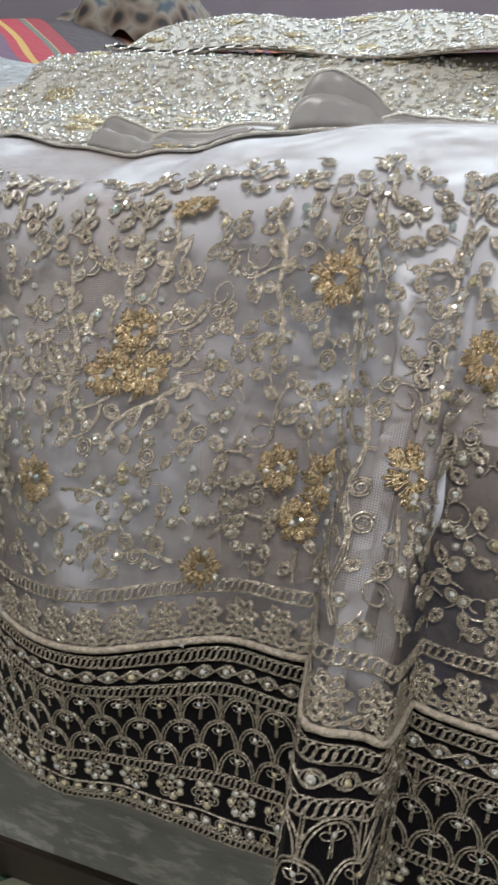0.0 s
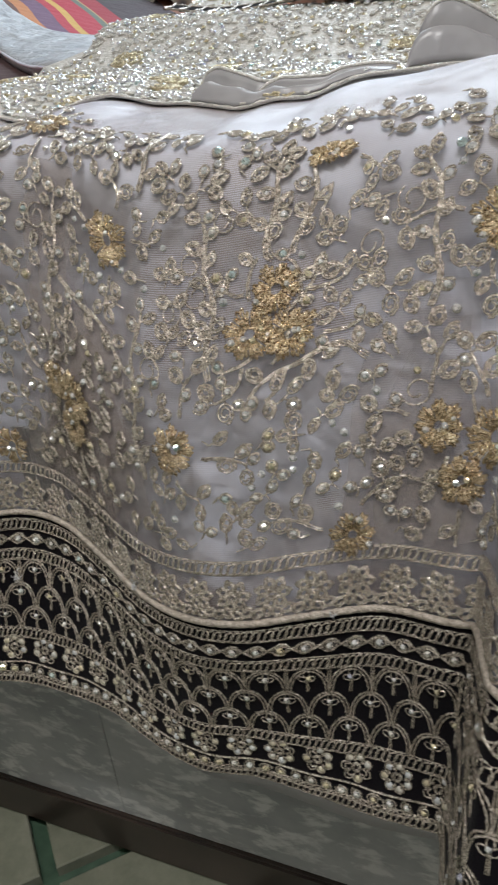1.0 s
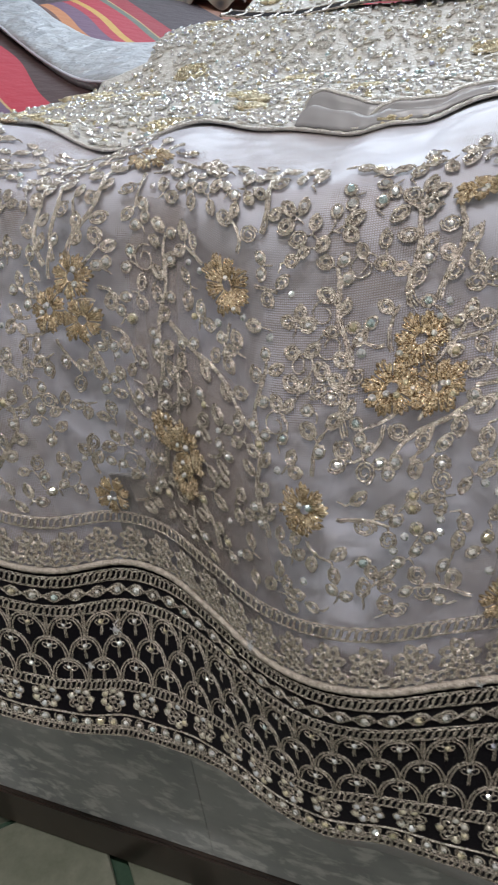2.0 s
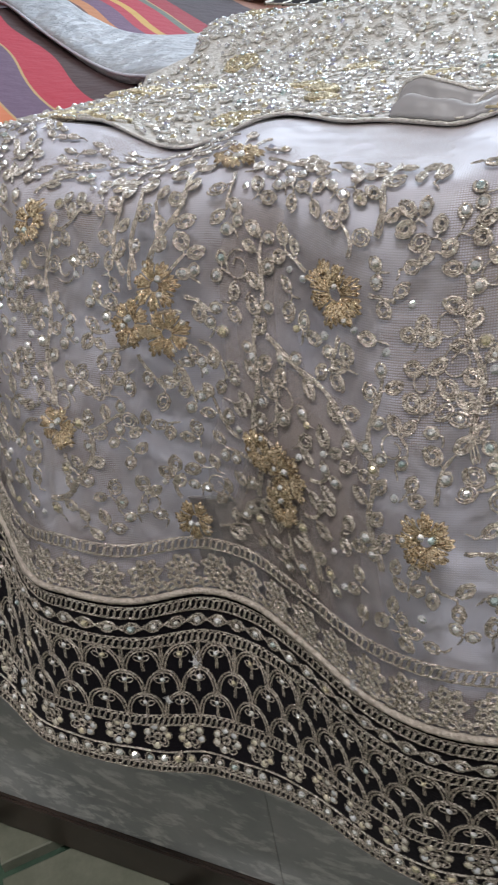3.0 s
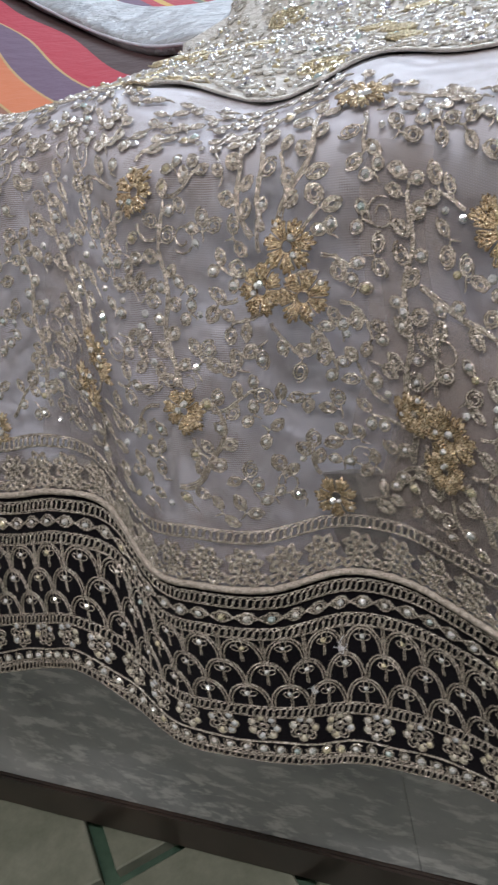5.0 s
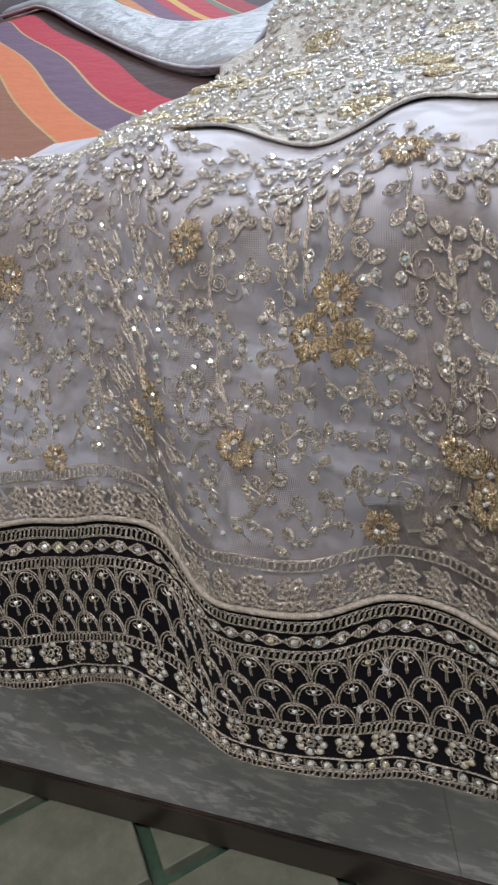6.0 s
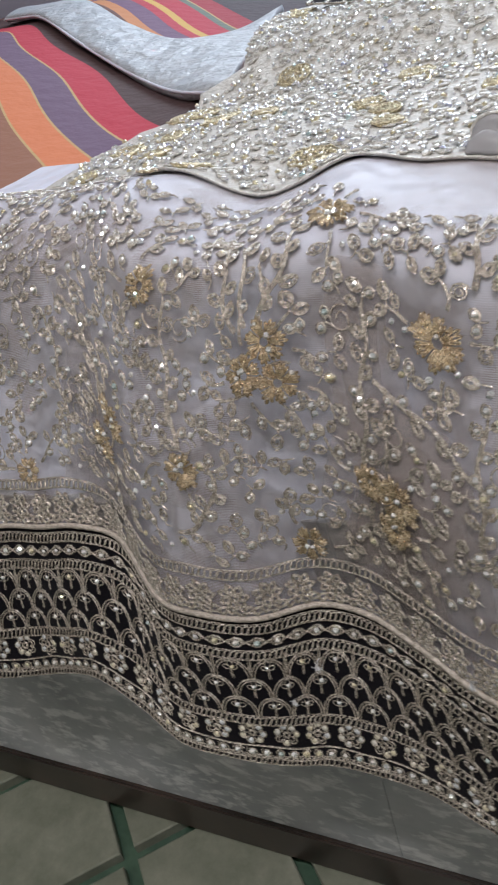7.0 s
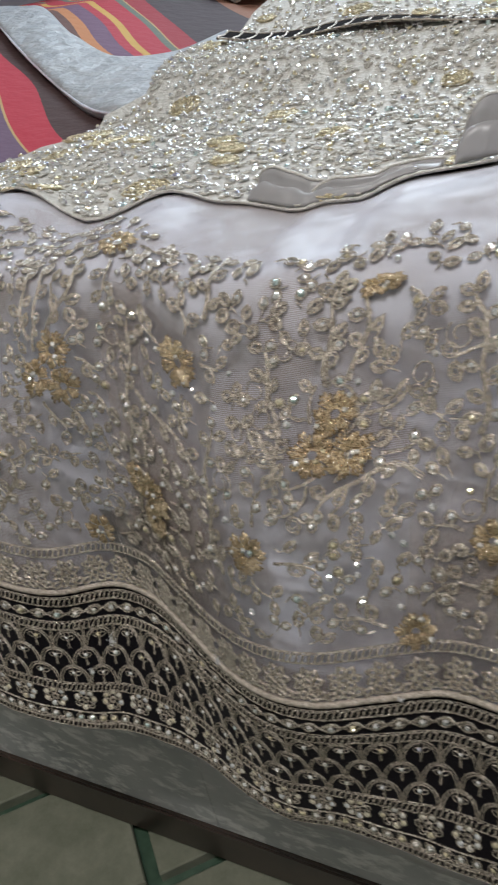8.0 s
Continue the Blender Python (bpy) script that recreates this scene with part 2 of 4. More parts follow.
def grid_faces(nu, nv):
    return [(i * nv + j, (i + 1) * nv + j, (i + 1) * nv + j + 1, i * nv + j + 1) for i in range(nu - 1) for j in range(nv - 1)]


def smooth_step(x):
    x = np.clip(x, 0, 1)
    return x * x * (3 - 2 * x)


# ---- room ----
def build_room():
    box_object("ground", (-2.6, -2.4, -0.16), (2.6, 2.6, -0.012), GREEN)
    tagged(bpy.data.objects["ground"], "green terrazzo strips laid between floor tiles", "floor", kind="structure")
    # ceiling and cream walls are unseen additions that close the room and bounce light
    box_object("ceiling", (-2.6, -2.4, 2.70), (2.6, 2.6, 2.85), CEILING)
    tagged(bpy.data.objects["ceiling"], "unseen white plaster ceiling closing the room", "ceiling", kind="structure")
    for name, lo, hi in (("wall_west", (-2.75, -2.4, -0.16), (-2.6, 2.2, 2.85)), ("wall_east", (2.6, -2.4, -0.16), (2.75, 2.2, 2.85)),
                         ("wall_south", (-2.75, -2.55, -0.16), (2.75, -2.4, 2.85))):
        tagged(box_object(name, lo, hi, CREAM), "unseen plaster wall painted cream to bounce light", "wall", kind="structure")
    # north wall; its window is assumed, out of view, to admit the back light
    x0, x1, z0, z1 = -0.95, 0.65, 1.15, 2.35
    bm = bmesh.new()
    for lo, hi in (((-2.75, 2.2, -0.16), (x0, 2.35, 2.85)), ((x1, 2.2, -0.16), (2.75, 2.35, 2.85)), ((x0, 2.2, -0.16), (x1, 2.35, z0)), ((x0, 2.2, z1), (x1, 2.35, 2.85))):
        m = Matrix.Translation([(lo[i] + hi[i]) / 2 for i in range(3)]) @ Matrix.Diagonal([hi[i] - lo[i] for i in range(3)] + [1])
        bmesh.ops.create_cube(bm, size=1.0, matrix=m)
    me = bpy.data.meshes.new("wall_north")
    bm.to_mesh(me)
    bm.free()
    me.materials.append(WALL)
    tagged(new("wall_north", me), "lilac painted wall with an opening for an assumed window", "wall", kind="structure")
    win = thing("assumed_window", "assumed brown wooden window frame over the bed, out of view", "window", kind="structure")
    for lo, hi in (((x0, 2.21, z0), (x0 + 0.05, 2.29, z1)), ((x1 - 0.05, 2.21, z0), (x1, 2.29, z1)), ((x0 + 0.05, 2.21, z0), (x1 - 0.05, 2.29, z0 + 0.05)),
                   ((x0 + 0.05, 2.21, z1 - 0.05), (x1 - 0.05, 2.29, z1)), ((-0.17, 2.22, z0 + 0.05), (-0.13, 2.28, z1 - 0.05))):
        box_object("window_frame", lo, hi, WOOD, win, bevel=0.004)
    # invented pendant that goes with the glint lamp
    glint_pendant = thing("added_pendant", "added pendant on a cord, out of view, holding the lamp for glints", "lamp")
    box_object("cord", (-0.553, -1.003, 2.40), (-0.547, -0.997, 2.70), WOOD, glint_pendant)
    bm = bmesh.new()
    bmesh.ops.create_cone(bm, cap_ends=True, segments=20, radius1=0.022, radius2=0.016, depth=0.06, matrix=Matrix.Translation((-0.55, -1.0, 2.375)))
    me = bpy.data.meshes.new("holder")
    bm.to_mesh(me)
    bm.free()
    me.materials.append(CEILING)
    new("holder", me).parent = glint_pendant
    # invented housing that carries the overhead light
    lamp = thing("overhead_fixture", "white housing added under the ceiling for the unseen overhead light", "lamp")
    box_object("housing", (-0.15, -0.79, 2.63), (1.15, -0.71, 2.70), CEILING, lamp, bevel=0.006)


build_room()


# ---- bed ----
def hump_z(x):
    """The bed rises over a pillow pushed under the sheet."""
    return 0.085 * smooth_step((-np.asarray(x, float) - 0.22) / 0.45)


def build_bed():
    bed = thing("bed_platform", "grey marble clad bed platform with a dark brown skirting", "bed")
    joint = 0.032
    for lo, hi in ((-1.5, joint - 0.00012), (joint + 0.00012, 1.2)):
        box_object("marble_slab", (lo, 0.0, 0.046), (hi, 0.02, 0.385), MARBLE, bed, bevel=0.0004)
    box_object("core", (-1.49, 0.021, 0.001), (1.19, 1.95, 0.384), MARBLE, bed)
    box_object("skirting", (-1.5, -0.004, 0.0008), (1.2, 0.0205, 0.0455), BROWN, bed, "dark brown skirting strip", bevel=0.002)
    mattress = box_object("mattress", (-1.48, 0.075, 0.385), (1.18, 1.93, 0.510), MATTRESS, bevel=0.02)
    tagged(mattress, "cotton mattress lying on the marble platform", "mattress")
    xs, ys = np.linspace(-1.49, 1.19, 120), np.linspace(0.085, 1.925, 90)
    X, Y = np.meshgrid(xs, ys, indexing="ij")
    Z = 0.5125 + 0.010 * smooth_step((Y - 0.12) / 0.4) + 0.0025 * np.sin(X * 9 + 3 * Y) * np.sin(Y * 7 - X * 4) * smooth_step((Y - 0.25) / 0.2) + hump_z(X)
    ob = mesh_object("bed_sheet", np.stack([X, Y, Z], -1).reshape(-1, 3), grid_faces(120, 90), SHEET)
    so = ob.modifiers.new("cloth_thickness", "SOLIDIFY")
    so.thickness, so.offset = 0.0015, -1
    tagged(ob, "printed sheet with orange purple and crimson wavy stripes", "bed sheet")


build_bed()

# ---- the skirt's drape: profile lines across the fold, lofted ----
STATIONS = np.arange(26) * 0.03 - 0.30
Z_HEM = [0.259, 0.260, 0.261, 0.262, 0.263, 0.271, 0.278, 0.263, 0.252, 0.249, 0.241, 0.236, 0.234, 0.234, 0.230, 0.229, 0.233, 0.230, 0.231, 0.236, 0.240, 0.234, 0.233, 0.234, 0.235, 0.236]
Z_PIPE = [0.370, 0.370, 0.371, 0.371, 0.372, 0.374, 0.378, 0.371, 0.348, 0.349, 0.343, 0.340, 0.339, 0.334, 0.326, 0.329, 0.335, 0.341, 0.345, 0.349, 0.350, 0.342, 0.341, 0.342, 0.343, 0.344]
Y_HEM = [-0.037, -0.047, -0.054, -0.054, -0.046, -0.045, -0.050, -0.055, -0.064, -0.064, -0.057, -0.047, -0.046, -0.050, -0.059, -0.065, -0.063, -0.062, -0.065, -0.068, -0.070, -0.071, -0.072, -0.072, -0.072, -0.072]
Y_BORDER = [-0.022, -0.032, -0.039, -0.039, -0.031, -0.032, -0.034, -0.034, -0.049, -0.053, -0.045, -0.032, -0.032, -0.040, -0.052, -0.061, -0.061, -0.056, -0.051, -0.056, -0.060, -0.062, -0.064, -0.065, -0.066, -0.066]
Y_PIPE = [-0.010, -0.014, -0.022, -0.021, -0.014, -0.014, -0.014, -0.014, -0.034, -0.042, -0.035, -0.016, -0.018, -0.031, -0.045, -0.057, -0.060, -0.052, -0.043, -0.048, -0.048, -0.052, -0.055, -0.057, -0.058, -0.058]
Y_LOW = [0.005, 0.000, -0.004, -0.004, 0.003, 0.003, 0.001, -0.003, -0.014, -0.023, -0.020, -0.008, -0.008, -0.020, -0.029, -0.037, -0.038, -0.033, -0.029, -0.030, -0.034, -0.036, -0.038, -0.039, -0.040, -0.040]
Y_HIGH = [0.027, 0.022, 0.017, 0.017, 0.023, 0.022, 0.018, 0.013, 0.006, -0.002, -0.006, -0.002, 0.003, -0.004, -0.010, -0.014, -0.014, -0.009, -0.011, -0.013, -0.015, -0.018, -0.019, -0.019, -0.019, -0.019]
Y_EDGE = [0.045, 0.041, 0.036, 0.036, 0.041, 0.040, 0.036, 0.032, 0.027, 0.021, 0.014, 0.016, 0.020, 0.016, 0.011, 0.010, 0.014, 0.018, 0.011, 0.006, 0.010, 0.014, 0.016, 0.016, 0.016, 0.016]
CREST_X = [-0.30, -0.20, -0.15, -0.12, -0.09, -0.06, -0.03, -0.005, 0.02, 0.04, 0.06, 0.08, 0.10, 0.12, 0.14, 0.155, 0.168, 0.19, 0.22, 0.26, 0.30, 0.46]
CREST_Z = [0.544, 0.546, 0.541, 0.544, 0.546, 0.541, 0.530, 0.524, 0.529, 0.537, 0.534, 0.530, 0.531, 0.529, 0.527, 0.534, 0.529, 0.539, 0.541, 0.548, 0.549, 0.549]
CREST_Y = 0.105
BORDER = 0.107


def crest_z(x):
    """Height of the rumpled satin along the bed's edge, softened."""
    return sum(np.interp(x + d, CREST_X, CREST_Z) for d in (-0.009, -0.003, 0.003, 0.009)) / 4


STEP = 0.0015
H_LOW, H_HIGH = -0.108, 0.42


def loft():
    """The surface on an even grid: u along the piping, h up from it."""
    xs = np.linspace(-0.30, 0.45, 1500)
    line = lambda some: cubic(STATIONS, some, xs)  # noqa: E731
    yp = line(Y_PIPE) - 0.032 * smooth_step((xs - 0.279) / 0.014) * (1 - smooth_step((xs - 0.318) / 0.006))
    arc = np.concatenate([[0], np.cumsum(np.hypot(np.diff(xs), np.diff(yp)))])
    us = np.arange(0, arc[-1], STEP)
    xu = np.interp(us, arc, xs)
    at = lambda some: cubic(STATIONS, some, xu)  # noqa: E731
    zp, zh = at(Z_PIPE), at(Z_HEM)
    edge = at(Y_EDGE)
    crest = crest_z(xu)
    # one narrow pleat stands out in front of the rest
    def pleat(z, out):
        s = 0.05 * (z - 0.35)
        return -out * (1 - 0.22 * smooth_step((xu - 0.297) / 0.02)) * smooth_step((xu - 0.279 - s) / 0.014) * (1 - smooth_step((xu - 0.318 - 0.5 * s) / 0.006))

    lift = -pleat(0.35, 0.5) * 0.032
    zp, zh = zp + lift, zh + lift
    rows = [(at(Y_HEM) * 1.02 - 0.001 + pleat(0.23, 0.078), zh - 0.012), (at(Y_HEM) + pleat(0.24, 0.075), zh), (at(Y_BORDER) + pleat(0.3, 0.066), (zh + zp) / 2), (at(Y_PIPE) + pleat(0.36, 0.050), zp),
            (at(Y_LOW) + pleat(0.425, 0.037), 0.425 + 0 * xu), (at(Y_HIGH) + pleat(0.475, 0.018), 0.475 + 0 * xu), (edge, 0.518 + 0 * xu),
            (edge * 0.7 + 0.3 * CREST_Y, 0.529 + 0.45 * (crest - 0.532)), (CREST_Y + 0 * xu, crest), (0.19 + 0 * xu, 0.5235 + 0 * xu), (0.30 + 0 * xu, 0.5225 + 0 * xu), (0.40 + 0 * xu, 0.5225 + 0 * xu)]
    Y, Z = np.array([r[0] for r in rows]), np.array([r[1] for r in rows])
    fine_y, fine_z = [], []
    for j in range(1, len(rows) - 2):
        t = np.linspace(0, 1, 40, endpoint=False)[:, None]
        for A, out in ((Y, fine_y), (Z, fine_z)):
            a, b, c, d = A[j - 1], A[j], A[j + 1], A[j + 2]
            out.append(0.5 * (2 * b + (c - a) * t + (2 * a - 5 * b + 4 * c - d) * t ** 2 + (3 * b - a - 3 * c + d) * t ** 3))
    FY, FZ = np.concatenate(fine_y), np.concatenate(fine_z)
    S = np.concatenate([np.zeros((1, len(us))), np.cumsum(np.hypot(np.diff(FY, axis=0), np.diff(FZ, axis=0)), axis=0)])
    hs = np.arange(H_LOW, H_HIGH, STEP)
    G = np.zeros((len(us), len(hs), 3))
    for i in range(len(us)):
        s0 = S[80, i]
        want = np.where(hs < 0, s0 + hs / BORDER * s0, s0 + hs)
        G[i, :, 0] = xu[i]
        G[i, :, 1] = np.interp(want, S[:, i], FY[:, i])
        G[i, :, 2] = np.interp(want, S[:, i], FZ[:, i])
    du, dh = np.gradient(G, axis=0), np.gradient(G, axis=1)
    N = np.cross(du, dh)
    N /= np.linalg.norm(N, axis=-1, keepdims=True) + 1e-12
    return us, hs, G, N


US, HS, GRID, NORMALS = loft()
U_END = US[-1]
U_HOLLOW = float(np.interp(0.075, GRID[:, 72, 0], US))


def drape(u, h, lift=0.0):
    """Points of the cloth at (u, h), lifted off it; also the normals."""
    i = np.clip(np.asarray(u, float) / STEP, 0, len(US) - 1.001)
    j = np.clip((np.asarray(h, float) - H_LOW) / STEP, 0, len(HS) - 1.001)
    a, b = i.astype(int), j.astype(int)
    s, t = (i - a)[..., None], (j - b)[..., None]
    mix = lambda g: (g[a, b] * (1 - s) + g[a + 1, b] * s) * (1 - t) + (g[a, b + 1] * (1 - s) + g[a + 1, b + 1] * s) * t  # noqa: E731
    n = mix(NORMALS)
    return mix(GRID) + n * np.asarray(lift, float)[..., None], n


def uh_of(x, z):
    """Where on the cloth (u, h) a place (x, z) of the hanging part lies."""
    i = int(np.argmin(np.abs(GRID[:, 72, 0] - x)))
    top = int((0.29 - H_LOW) / STEP)
    j = int(np.argmin(np.abs(GRID[i, :top, 2] - z)))
    return US[i], HS[j]


class Pile:
    """Vertices and faces of one mesh."""

    def __init__(self):
        self.v, self.f = [], []

    def add(self, verts, faces):
        k = len(self.v)
        self.v.extend(verts)
        self.f.extend([tuple(a + k for a in f) for f in faces])

    def tube(self, path, r, lift=None, closed=False, sides=4, surface=None, twist=0.0):
        path = np.asarray(path, float)
        c, n = (surface or drape)(path[:, 0], path[:, 1], r * 0.55 if lift is None else lift)
        t = np.gradient(c, axis=0)
        if closed:
            t[0] = t[-1] = c[1] - c[-2]
        t /= np.linalg.norm(t, axis=1, keepdims=True) + 1e-12
        b = np.cross(n, t)
        rr = np.asarray(r, float) * np.ones(len(c)) * (1 + twist * np.where(np.arange(len(c)) % 2, 1.0, -1.0))
        k = len(self.v)
        for s in range(sides):
            w = 2 * math.pi * s / sides
            ring = c + (b * math.cos(w) + n * math.sin(w)) * rr[:, None]
            self.v.extend(ring)
        m = len(c)
        for s in range(sides):
            o, q = k + s * m, k + (s + 1) % sides * m
            self.f.extend((o + i, o + i + 1, q + i + 1, q + i) for i in range(m - 1))

    def object(self, name, material, parent=None, label="", smooth=True):
        return mesh_object(name, self.v, self.f, material, parent, label, smooth)


def dome(pile, c, n, r, sides=6, tall=0.7):
    """A faceted stone on the surface: girdle, crown and flat table."""
    n = n / np.linalg.norm(n)
    a = np.cross(n, (0.31, 0.2, 0.93))
    a /= np.linalg.norm(a)
    b = np.cross(n, a)
    rings = []
    for rad, up, turn in ((1.0, 0.0, 0.0), (1.0, 0.25, 0.0), (0.78, 0.72 * tall + 0.1, 0.5), (0.36, 1.15 * tall + 0.12, 1.0)):
        rings.append([c + (a * math.cos(2 * math.pi * (s + turn) / sides) + b * math.sin(2 * math.pi * (s + turn) / sides)) * r * rad + n * r * up for s in range(sides)])
    verts = sum(rings, [])
    faces = [(k * sides + s, k * sides + (s + 1) % sides, (k + 1) * sides + (s + 1) % sides, (k + 1) * sides + s) for k in (0, 1, 2) for s in range(sides)]
    faces.append(tuple(range(3 * sides, 4 * sides)))
    pile.add(verts, faces)


def stone_mesh():
    p = Pile()
    dome(p, np.zeros(3), np.array([0.0, 0.0, 1.0]), 1.0, 7)
    me = bpy.data.meshes.new("crystal")
    me.from_pydata([tuple(map(float, v)) for v in p.v], [], p.f)
    me.materials.append(CRYSTAL_ONE)
    return me


STONE = stone_mesh()
bm = bmesh.new()
bmesh.ops.create_icosphere(bm, subdivisions=1, radius=1.0)
PEARL_MESH = bpy.data.meshes.new("pearl")
bm.to_mesh(PEARL_MESH)
bm.free()
PEARL_MESH.polygons.foreach_set("use_smooth", [True] * len(PEARL_MESH.polygons))
PEARL_MESH.materials.append(PEARL)


def stone(u, h, r, parent, lift=0.0004, surface=None, name="crystal", mesh=None):
    c, n = (surface or drape)(np.array([u]), np.array([h]), lift)
    q = (Vector(n[0]) + Vector([random.gauss(0, 0.16) for k in range(3)])).to_track_quat("Z", "Y")
    ob = new(name, mesh or STONE)
    ob.parent = parent
    ob.matrix_basis = Matrix.LocRotScale(Vector(c[0]), q @ Euler((0, 0, random.uniform(0, 6.28))).to_quaternion(), (r, r, r * random.uniform(0.85, 1.15)))
    return ob


rnd = random.Random(7)


def coil(cu, ch, a, b, turn, turns=2.0, n=24, inner=0.34):
    t = np.linspace(0, 1, n)
    w = t * turns * 2 * math.pi
    k = 1 - (1 - inner) * t ** 1.2
    x, y = a * k * np.cos(w), b * k * np.sin(w)
    return np.stack([cu + x * math.cos(turn) - y * math.sin(turn), ch + x * math.sin(turn) + y * math.cos(turn)], 1)


def strip_surface(name, u0, u1, h0, h1, lift, material, parent, step=0.003, label="", wrinkle=0.0, thick=0.0, taper=0.0):
    nu, nh = int((u1 - u0) / step) + 1, int((h1 - h0) / step) + 1
    U, H = np.meshgrid(np.linspace(u0, u1, nu), np.linspace(h0, h1, nh), indexing="ij")
    if taper:
        k = (H - h0) / (h1 - h0)
        U = (u0 + u1) / 2 + (U - (u0 + u1) / 2) * (1 - taper * k ** 1.5) + 0.004 * np.sin(H * 60 + u0 * 90)
    L = np.full(U.shape, lift)
    if wrinkle:
        w = np.array([[noise.noise(Vector((u * 26, h * 9, 3.1))) + 0.5 * noise.noise(Vector((u * 60, h * 30, 9.2))) for h in H[0]] for u in U[:, 0]])
        fade = 1 - smooth_step((H - 0.14) / 0.06)
        hollow = np.exp(-((U - U_HOLLOW) / 0.035) ** 2) * smooth_step((H - 0.05) / 0.03)
        L = (L + wrinkle * w - wrinkle - 0.018 * hollow) * fade - 0.0007
    p, _ = drape(U, H, L)
    ob = mesh_object(name, p.reshape(-1, 3), grid_faces(nu, nh), material, parent, label, True, np.stack([U, H], -1).reshape(-1, 2))
    if thick:
        so = ob.modifiers.new("cloth_thickness", "SOLIDIFY")
        so.thickness, so.offset = thick, -1
    return ob


FLOWERS = [  # x, z, radius of the gold flowers on the net
    (-0.042, 0.515, 0.0115), (0.028, 0.491, 0.0115), (0.017, 0.477, 0.0115), (0.033, 0.472, 0.0115), (0.108, 0.491, 0.0130), (-0.071, 0.450, 0.0110), (-0.080, 0.436, 0.0100),
    (-0.024, 0.432, 0.0105), (0.032, 0.382, 0.0110), (0.087, 0.419, 0.0125), (0.074, 0.425, 0.0100), (0.084, 0.404, 0.0095), (0.148, 0.411, 0.0120), (0.276, 0.503, 0.0130),
    (0.190, 0.475, 0.0115), (0.182, 0.460, 0.0115), (0.197, 0.460, 0.0115), (0.281, 0.430, 0.0135), (0.259, 0.430, 0.0110), (0.270, 0.411, 0.0105), (0.317, 0.449, 0.0135),
    (0.334, 0.481, 0.0125), (0.227, 0.381, 0.0110), (-0.163, 0.502, 0.0135), (-0.150, 0.409, 0.0095), (0.053, 0.531, 0.0120), (0.206, 0.521, 0.0115), (-0.087, 0.541, 0.0110)]


VINES = [  # x, z, way, length and bend of the main stems
    (0.016, 0.494, 1.95, 0.045, -0.5), (0.019, 0.496, 1.45, 0.042, 0.3), (0.024, 0.497, 0.9, 0.050, 0.6), (0.070, 0.400, 1.60, 0.115, -0.15), (0.076, 0.474, -0.1, 0.065, -0.7),
    (0.122, 0.508, 1.35, 0.055, 0.4), (0.130, 0.390, 1.75, 0.080, -0.3), (0.102, 0.372, 1.95, 0.060, 0.3), (-0.025, 0.440, 1.65, 0.080, -0.1), (-0.034, 0.398, 0.2, 0.055, 1.6),
    (0.188, 0.485, 1.9, 0.045, -0.6), (0.194, 0.486, 1.2, 0.045, 0.5), (0.232, 0.452, 2.6, 0.060, 1.5), (0.250, 0.470, 1.4, 0.060, 0.5), (-0.078, 0.455, 1.8, 0.055, 0.3),
    (-0.110, 0.420, 1.5, 0.085, 0.2), (0.298, 0.400, 1.6, 0.090, -0.1), (0.165, 0.440, 1.5, 0.070, 0.4)]


def gold_flower(cu, ch, r, parent, flat=1.0):
    """Petals of looped gold wire round an open eye, with stones sewn on."""
    p = Pile()
    petals = rnd.choice((7, 8, 8))
    spin = rnd.uniform(0, 1)
    at = lambda d, a: (cu + d * math.cos(a), ch + flat * d * math.sin(a))  # noqa: E731
    for k in range(petals):
        mid = spin + 2 * math.pi * k / petals
        size = rnd.uniform(0.88, 1.08)
        for s in range(4):
            off = (s / 3 - 0.5) * 0.72 * 2 * math.pi / petals
            reach = r * size * (0.72 + 0.26 * math.cos(off * petals / 2.0)) * rnd.uniform(0.95, 1.04)
            wide = 0.062
            path = [at(q * reach, mid + off * (0.55 + 0.45 * q) + w) for q, w in ((0.26, -wide * 1.3), (0.5, -wide), (0.75, -wide), (0.95, -wide * 0.7), (1.02, 0), (0.95, wide * 0.7), (0.75, wide), (0.5, wide), (0.26, wide * 1.3))]
            up = rnd.uniform(0, 0.0009)
            p.tube(path, 0.00050, np.array([0.0005, 0.0014, 0.0021, 0.0017, 0.0012, 0.0017, 0.0021, 0.0014, 0.0005]) + up, twist=0.16)
        for s in range(2):
            a, d = mid + rnd.uniform(-0.25, 0.25), r * rnd.uniform(0.45, 0.8)
            p.tube(coil(*at(d, a), r * 0.11, r * 0.09 * flat, a, 1.3, 12, 0.6), 0.00045, 0.0027, twist=0.2)
    p.tube(coil(cu, ch, r * 0.25, r * 0.25 * flat, spin, 1.2, 14, 0.8), 0.0005, 0.0014, twist=0.2)
    ob = p.object("gold_flower", GOLD, parent)
    for k in range(rnd.choice((2, 3, 3, 5))):
        a, d = rnd.uniform(0, 6.28), r * rnd.uniform(0.15, 0.8)
        stone(*at(d, a), rnd.uniform(0.0011, 0.0017), ob, 0.0024)
    return ob


